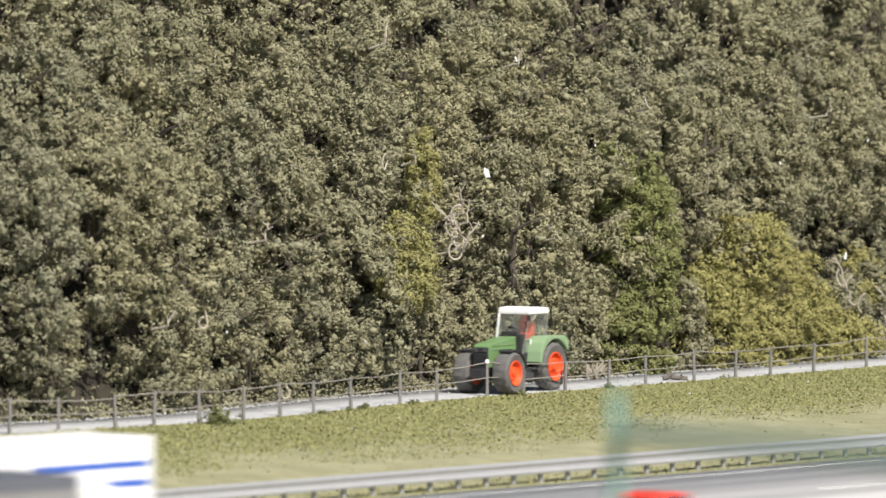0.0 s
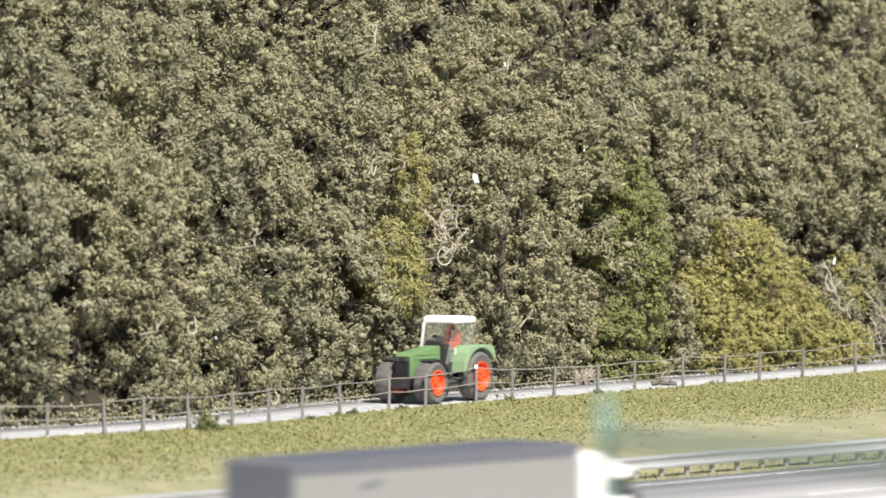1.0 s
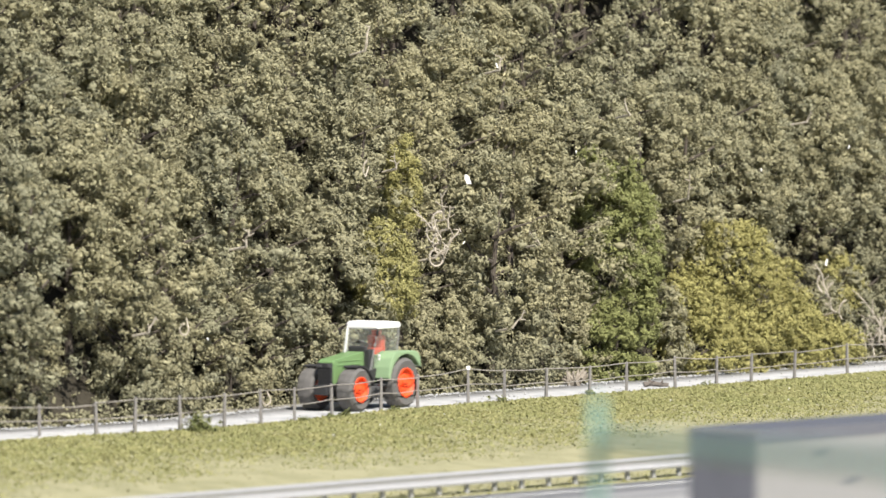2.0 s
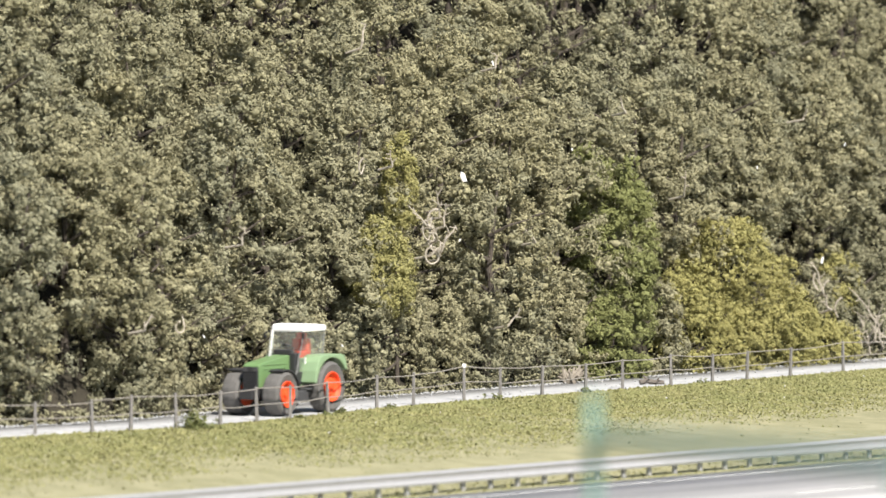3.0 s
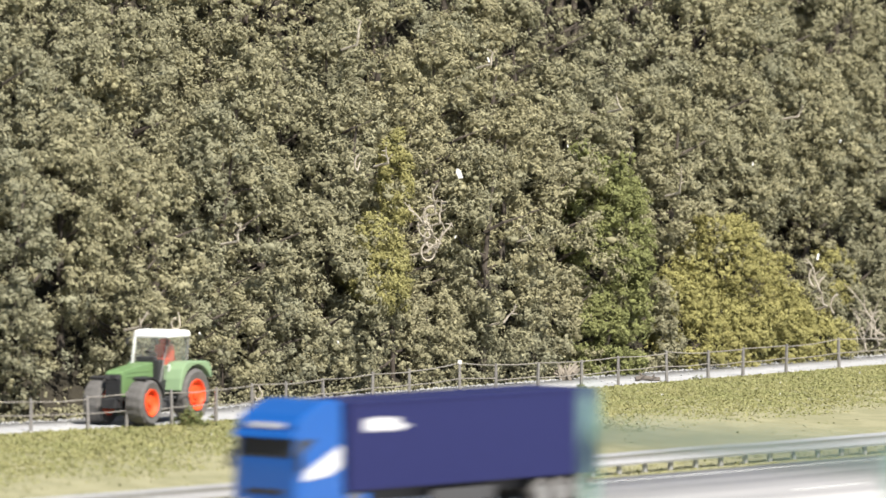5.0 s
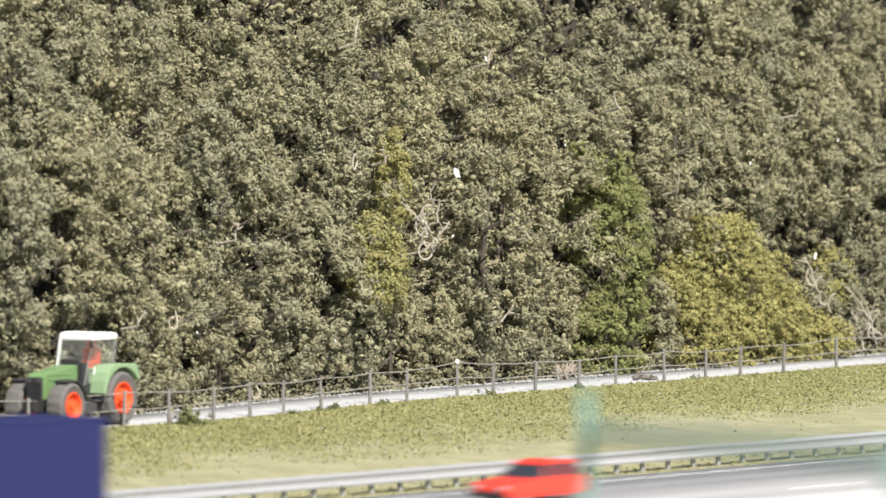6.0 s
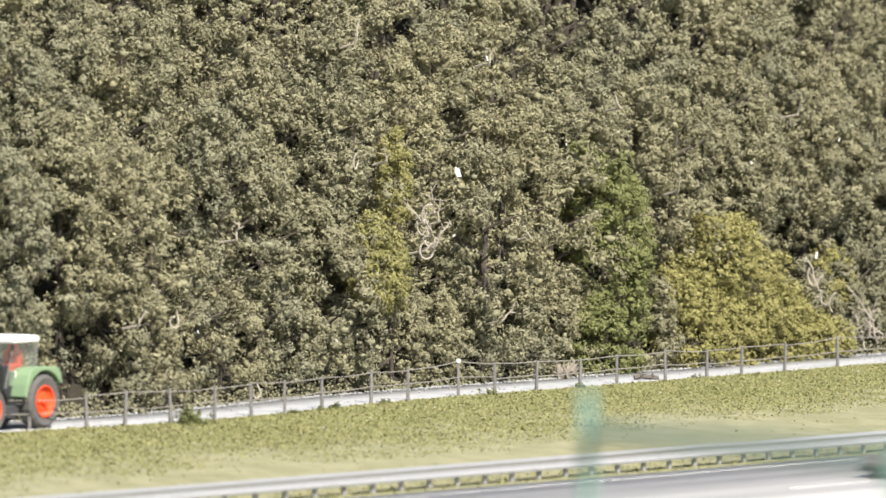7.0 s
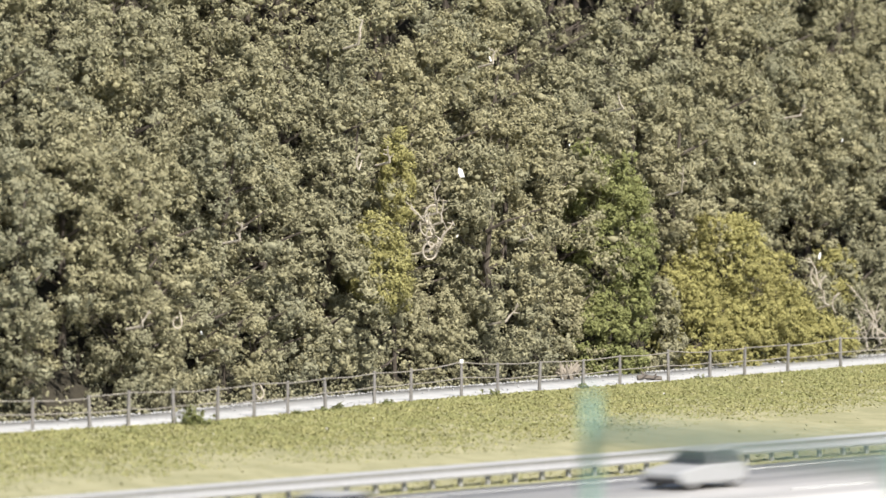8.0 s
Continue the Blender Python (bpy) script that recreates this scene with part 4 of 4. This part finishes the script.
def build_clutter():
    rnd = random.Random(31)
    for s, b, z, ln, forks in ((12, 17, 36, 5, 8), (14.5, 16.5, 31, 6, 9), (11.5, 17, 30, 5, 8), (16, 17, 36, 5, 8), (13, 17, 33, 6, 9), (15, 17.5, 38, 5, 6), (14, 17, 29, 4, 6), (48.6, 17, 32, 4.0, 4), (110, 18.5, 41, 5, 6), (173, 20, 17, 6.5, 7),
                               (178, 21, 13, 6, 6), (193, 22, 4, 9, 9), (196, 21.5, 2, 10, 9), (199, 22, 5, 10, 9), (202, 21.5, 3, 10, 9), (205, 22, 5, 10, 9), (60, 36, 70, 4, 4), (9, 34, 74, 5, 5),
                               (0, 19, 49, 4, 5), (-60, 18, 34, 4, 4), (-95, 18, 18, 4, 5), (40, 18, 14, 4, 4), (95, 24, 60, 4, 4), (170, 24, 58, 4, 4)):
        twig(rnd, "bare_branch", "bleached bare forked branch sticking out of foliage", s, b, z, ln, forks=forks, lean=(rnd.uniform(-0.5, 0.5), -0.25, rnd.uniform(0.3, 1.0)))
    for s, b, z, a in ((22.7, 17, 46.5, 1.25), (59, 36, 71, 0.7), (177, 23, 24.7, 0.9), (21.5, 17, 33, 0.4), (-75, 18, 16, 0.4), (-20, 18, 12, 0.4), (150, 24, 47, 0.45), (190, 25, 52, 0.5), (70, 22, 52, 0.4)):
        x, y = track_point(s, -b)
        bm = bmesh.new()
        m = Matrix.Translation((x, y, z)) @ Euler((rnd.uniform(-0.5, 0.5), rnd.uniform(0.1, 0.5), rnd.uniform(0, 3))).to_matrix().to_4x4()
        prism(bm, ((-0.35 * a, -a), (-0.45 * a, 0.4 * a), (0.0, a), (0.4 * a, 0.3 * a), (0.3 * a, -0.8 * a)), -0.2 * a, 0.2 * a, 0.06)
        bmesh.ops.transform(bm, matrix=m, verts=bm.verts)
        tagged(part("scrap", bm, M_CHALK), "small white scrap caught in the foliage", "scrap")
    # weed on the bank by the fence
    x, y = track_point(-104.5, 1.4)
    weed = empty("weed", "bushy dark-green weed growing at the fence", "plant")
    weed.location = (x * MM, y * MM, float(height(np.array(x), np.array(y))) * MM)
    rng = np.random.RandomState(3)
    p = rng.normal(0, 1, (80, 3)) * (1.5, 1.4, 1.5) + (1.4, -1.7, 0.4)
    p[:, 2] = np.abs(p[:, 2]) + 0.4 * np.minimum(p[:, 1], 0)
    v, f = leaves(rng, p, rng.normal(0, 0.7, (80, 3)) + (0, -0.5, 0.6), 14, 0.4, 0.55)
    raw("leaves", v, f, M_WEED, weed)
    bm = bmesh.new()
    for k in range(9):
        rod(bm, (rnd.uniform(-0.4, 0.4), rnd.uniform(-0.4, 0.4), -0.4), (rnd.uniform(-2, 2.4), rnd.uniform(-1.5, 1.0), rnd.uniform(1.5, 4.2)), 0.12, 0.05, 5)
    part("stems", bm, M_WEED, weed)
    # dark tufts at the feet of two fence posts and along the edge of the bank
    for s, u, n in ((-67.5, 1.3, 14), (-51, 1.3, 14), (-57, 1.6, 8), (88, 1.0, 8), (10, 1.2, 8), (-30, 1.4, 9), (41, 1.3, 8)):
        x, y = track_point(s, u)
        tuft = empty("weed", "small dark brown-green tuft at the foot of the fence", "plant", "tufts along the fence")
        tuft.location = (x * MM, y * MM, float(height(np.array(x), np.array(y))) * MM)
        p = rng.normal(0, 1, (n, 3)) * (0.8, 0.5, 0.35) + (0, 0, 0.3)
        p[:, 2] = np.abs(p[:, 2])
        v, f = leaves(rng, p, rng.normal(0, 0.7, (n, 3)) + (0, -0.5, 0.6), 9, 0.3, 0.5)
        raw("leaves", v, f, M_WEED, tuft)
    # roots in a twisted knot that hang out of the foliage
    for s, b, z, turns in ((12.0, 17.2, 30.0, 1.0), (14.0, 17.4, 33.0, 0.5), (12.2, 17.4, 35.5, 0.45), (13.6, 17.4, 37.5, 0.4), (180, 22.5, 17.5, 0.35), (176, 22.5, 20.0, 0.3), (185, 22.0, 13.0, 0.35), (-8.5, 19.5, 49.0, 0.3), (-46, 21.5, 2.2, 0.8), (-80, 20.5, 18.0, 0.8)):
        x, y = track_point(s, -b)
        bm = bmesh.new()
        rad, a0 = rnd.uniform(1.2, 1.5) * (0.6 if turns == 0.8 else 1 / max(0.7, turns)), rnd.uniform(1.2, 2.4)
        last = None
        for k in range(13):
            an = a0 + turns * 2 * math.pi * k / 12
            at = Vector((x + rad * math.cos(an), y - 0.6 * math.sin(an * 0.7), z + 1.25 * rad * math.sin(an)))
            if last is not None:
                rod(bm, last, at, 0.27 - 0.011 * k, 0.26 - 0.011 * k, 6)
            last = at
        rod(bm, last, last + Vector((rnd.uniform(-1.0, 1.0), 4.0, 2.0)), 0.2, 0.1, 5)
        tagged(part("bare_root", bm, M_TWIG), "bleached twisted root hanging out of the foliage", "branch")
    # fallen wood on the track and a dry root stump at its far edge
    x, y = track_point(74.5, -3.5)
    bm = bmesh.new()
    pts = [Vector((x - 2.6, y - 0.4, 0.75)), Vector((x - 0.8, y, 1.0)), Vector((x + 1.0, y + 0.3, 0.7)), Vector((x + 2.8, y + 0.5, 0.6))]
    for a, c in zip(pts, pts[1:]):
        rod(bm, a, c, 0.62, 0.5, 7)
    rod(bm, pts[1], pts[1] + Vector((-1.0, 0.2, 1.2)), 0.4, 0.2, 6)
    rod(bm, pts[2], pts[2] + Vector((0.6, -0.3, 1.0)), 0.35, 0.15, 6)
    tagged(part("fallen_log", bm, M_LOG), "short brown broken log lying on the gravel track", "log")
    x, y = track_point(67.5, -20.8)
    stump = empty("root_stump", "dry pale brown root stump at the wood edge", "stump")
    for k in range(18):
        an = rnd.uniform(0, 6.28)
        bm = bmesh.new()
        rod(bm, (x + rnd.uniform(-1, 1), y + rnd.uniform(-1, 1), 0.2), (x + math.cos(an) * 3.0, y + math.sin(an) * 1.8, rnd.uniform(0.6, 4.2)), 0.6, 0.25, 5)
        part("root", bm, M_STUMP, stump)
    # stones on the bank
    for s, u in ((-30, 14), (45, 20), (96, 18), (118, 36), (139, 12), (150, 24), (-62, 17), (-90, 24), (20, 9), (-118, 20), (70, 34)):
        x, y = track_point(s, u)
        bm = bmesh.new()
        bmesh.ops.create_icosphere(bm, subdivisions=1, radius=rnd.uniform(0.2, 0.38))
        for v in bm.verts:
            v.co *= rnd.uniform(0.75, 1.2)
        bmesh.ops.translate(bm, vec=(x, y, float(height(np.array(x), np.array(y))) + 0.15), verts=bm.verts)
        tagged(part("stone", bm, M_PALE), "small pale stone lying in the grass", "stone", "stones on the bank")


def drive(ob, wheels, u, s_at, forward):
    """Key a highway vehicle along its lane, and the turning of its wheels."""
    ang = math.degrees(math.atan2(ROAD_D[1], ROAD_D[0])) + (0 if forward else 180)
    rows = []
    for k in range(9):
        x, y = road_point(s_at(k) * K, u * K)
        rows.append((k, pose(x * MM, y * MM, (ROAD_Z + 0.2) * MM, 0, 0, ang)))
    walk(ob, rows)
    speed = abs(s_at(1) - s_at(0)) * K
    for w, (x, y, r) in wheels:
        turn = math.degrees(speed / r / FPS)
        walk(w, [(k / FPS, pose(x * MM, y * MM, r * MM, 0, turn * k % 360, 0)) for k in range(8 * FPS + 1)])


def motions():
    ts = (0, 0.5, 1, 1.5, 3, 3.5, 4, 4.5, 6, 6.5, 7, 7.5, 8)
    ss = (25.1, 14.6, 2.6, -9.7, -51.0, -64.9, -77.0, -88.7, -118.5, -128.2, -137.7, -148.3, -158.6)
    heading = (-120, -121, -122, -122, -120, -118.5, -117, -117, -120, -120, -120, -120, -120)
    rows = []
    for t, s, turn in zip(ts, ss, heading):
        x, y = track_point(s, -7.5)
        rows.append((float(t), pose(x * MM, y * MM, 0.15 * MM, 0, 0, turn)))
    walk(tractor, rows)
    for w, (x, y, r) in tractor_wheels:
        steer = pose(0, 0, 0, 0, 0, 2 if x > 10 else 0)
        walk(w, [(float(t), pose(x * MM, y * MM, r * MM) @ steer @ pose(0, 0, 0, 0, math.degrees((ss[0] - float(np.interp(t, ts, ss))) / r), 0)) for t in np.arange(0, 8.01, 0.2)])
    drive(*blue_truck, 32, lambda t: 572.7 - 123.7 * t, False)
    drive(*box_truck, 32, lambda t: -165.9 - 118 * t, False)
    drive(*grey_truck, 122.5, lambda t: -333.6 + 110 * t, True)
    drive(*red_car, 32, lambda t: 955.3 + 11 - 168.4 * t, False)
    drive(*dark_car, 45, lambda t: 1218 + 11 - 168 * t, False)
    drive(*silver_car, 32, lambda t: 1109.6 + 11 - 140 * t, False)
    drive(*red_coupe, 95, lambda t: -98.9 - 11 + 170 * t, True)
    drive(*red_hatch, 106, lambda t: -577 - 11 + 160 * t, True)


build_ground()
build_roads()
build_fence()
build_guardrail()
build_wood()
build_special_trees()
build_undergrowth()
build_grass()
build_gravel()
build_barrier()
build_clutter()
SIZE = 1.025
tractor, tractor_wheels = build_tractor()
SIZE = K
blue_truck = build_lorry("lorry", "blue-cabbed lorry with an indigo box trailer on the highway", M_CABBLUE, M_TRAILER, 79.0, 15.0, 20.5, mark="bars", cab_tall=21.3, swoosh=True)
box_truck = build_lorry("lorry", "white box lorry with blue stripes on the highway", M_WHITE, M_WHITE, 50.0, 15.0, 17.3, mark="stripes", rigid=True)
grey_truck = build_lorry("lorry", "white-cabbed lorry with a light grey box trailer on the highway", M_WHITE, M_GREYBOX, 77.0, 14.5, 20.5, rear_mat=M_DOORS, mark="marks", cab_tall=19.0)
red_car = build_car("car", "bright red hatchback car on the highway", M_RED)
dark_car = build_car("car", "dusty pinkish-grey car with silver roof on the highway", M_MAROON, tall=6.0, top=M_SILVER)
silver_car = build_car("car", "silver-grey car on the highway", M_SILVER, 19.5)
red_coupe = build_car("car", "bright red car beside the central lane", M_RED)
red_hatch = build_car("car", "red car on the far-side carriageway", M_RED, 21.0, 9.2, 6.6)
motions()
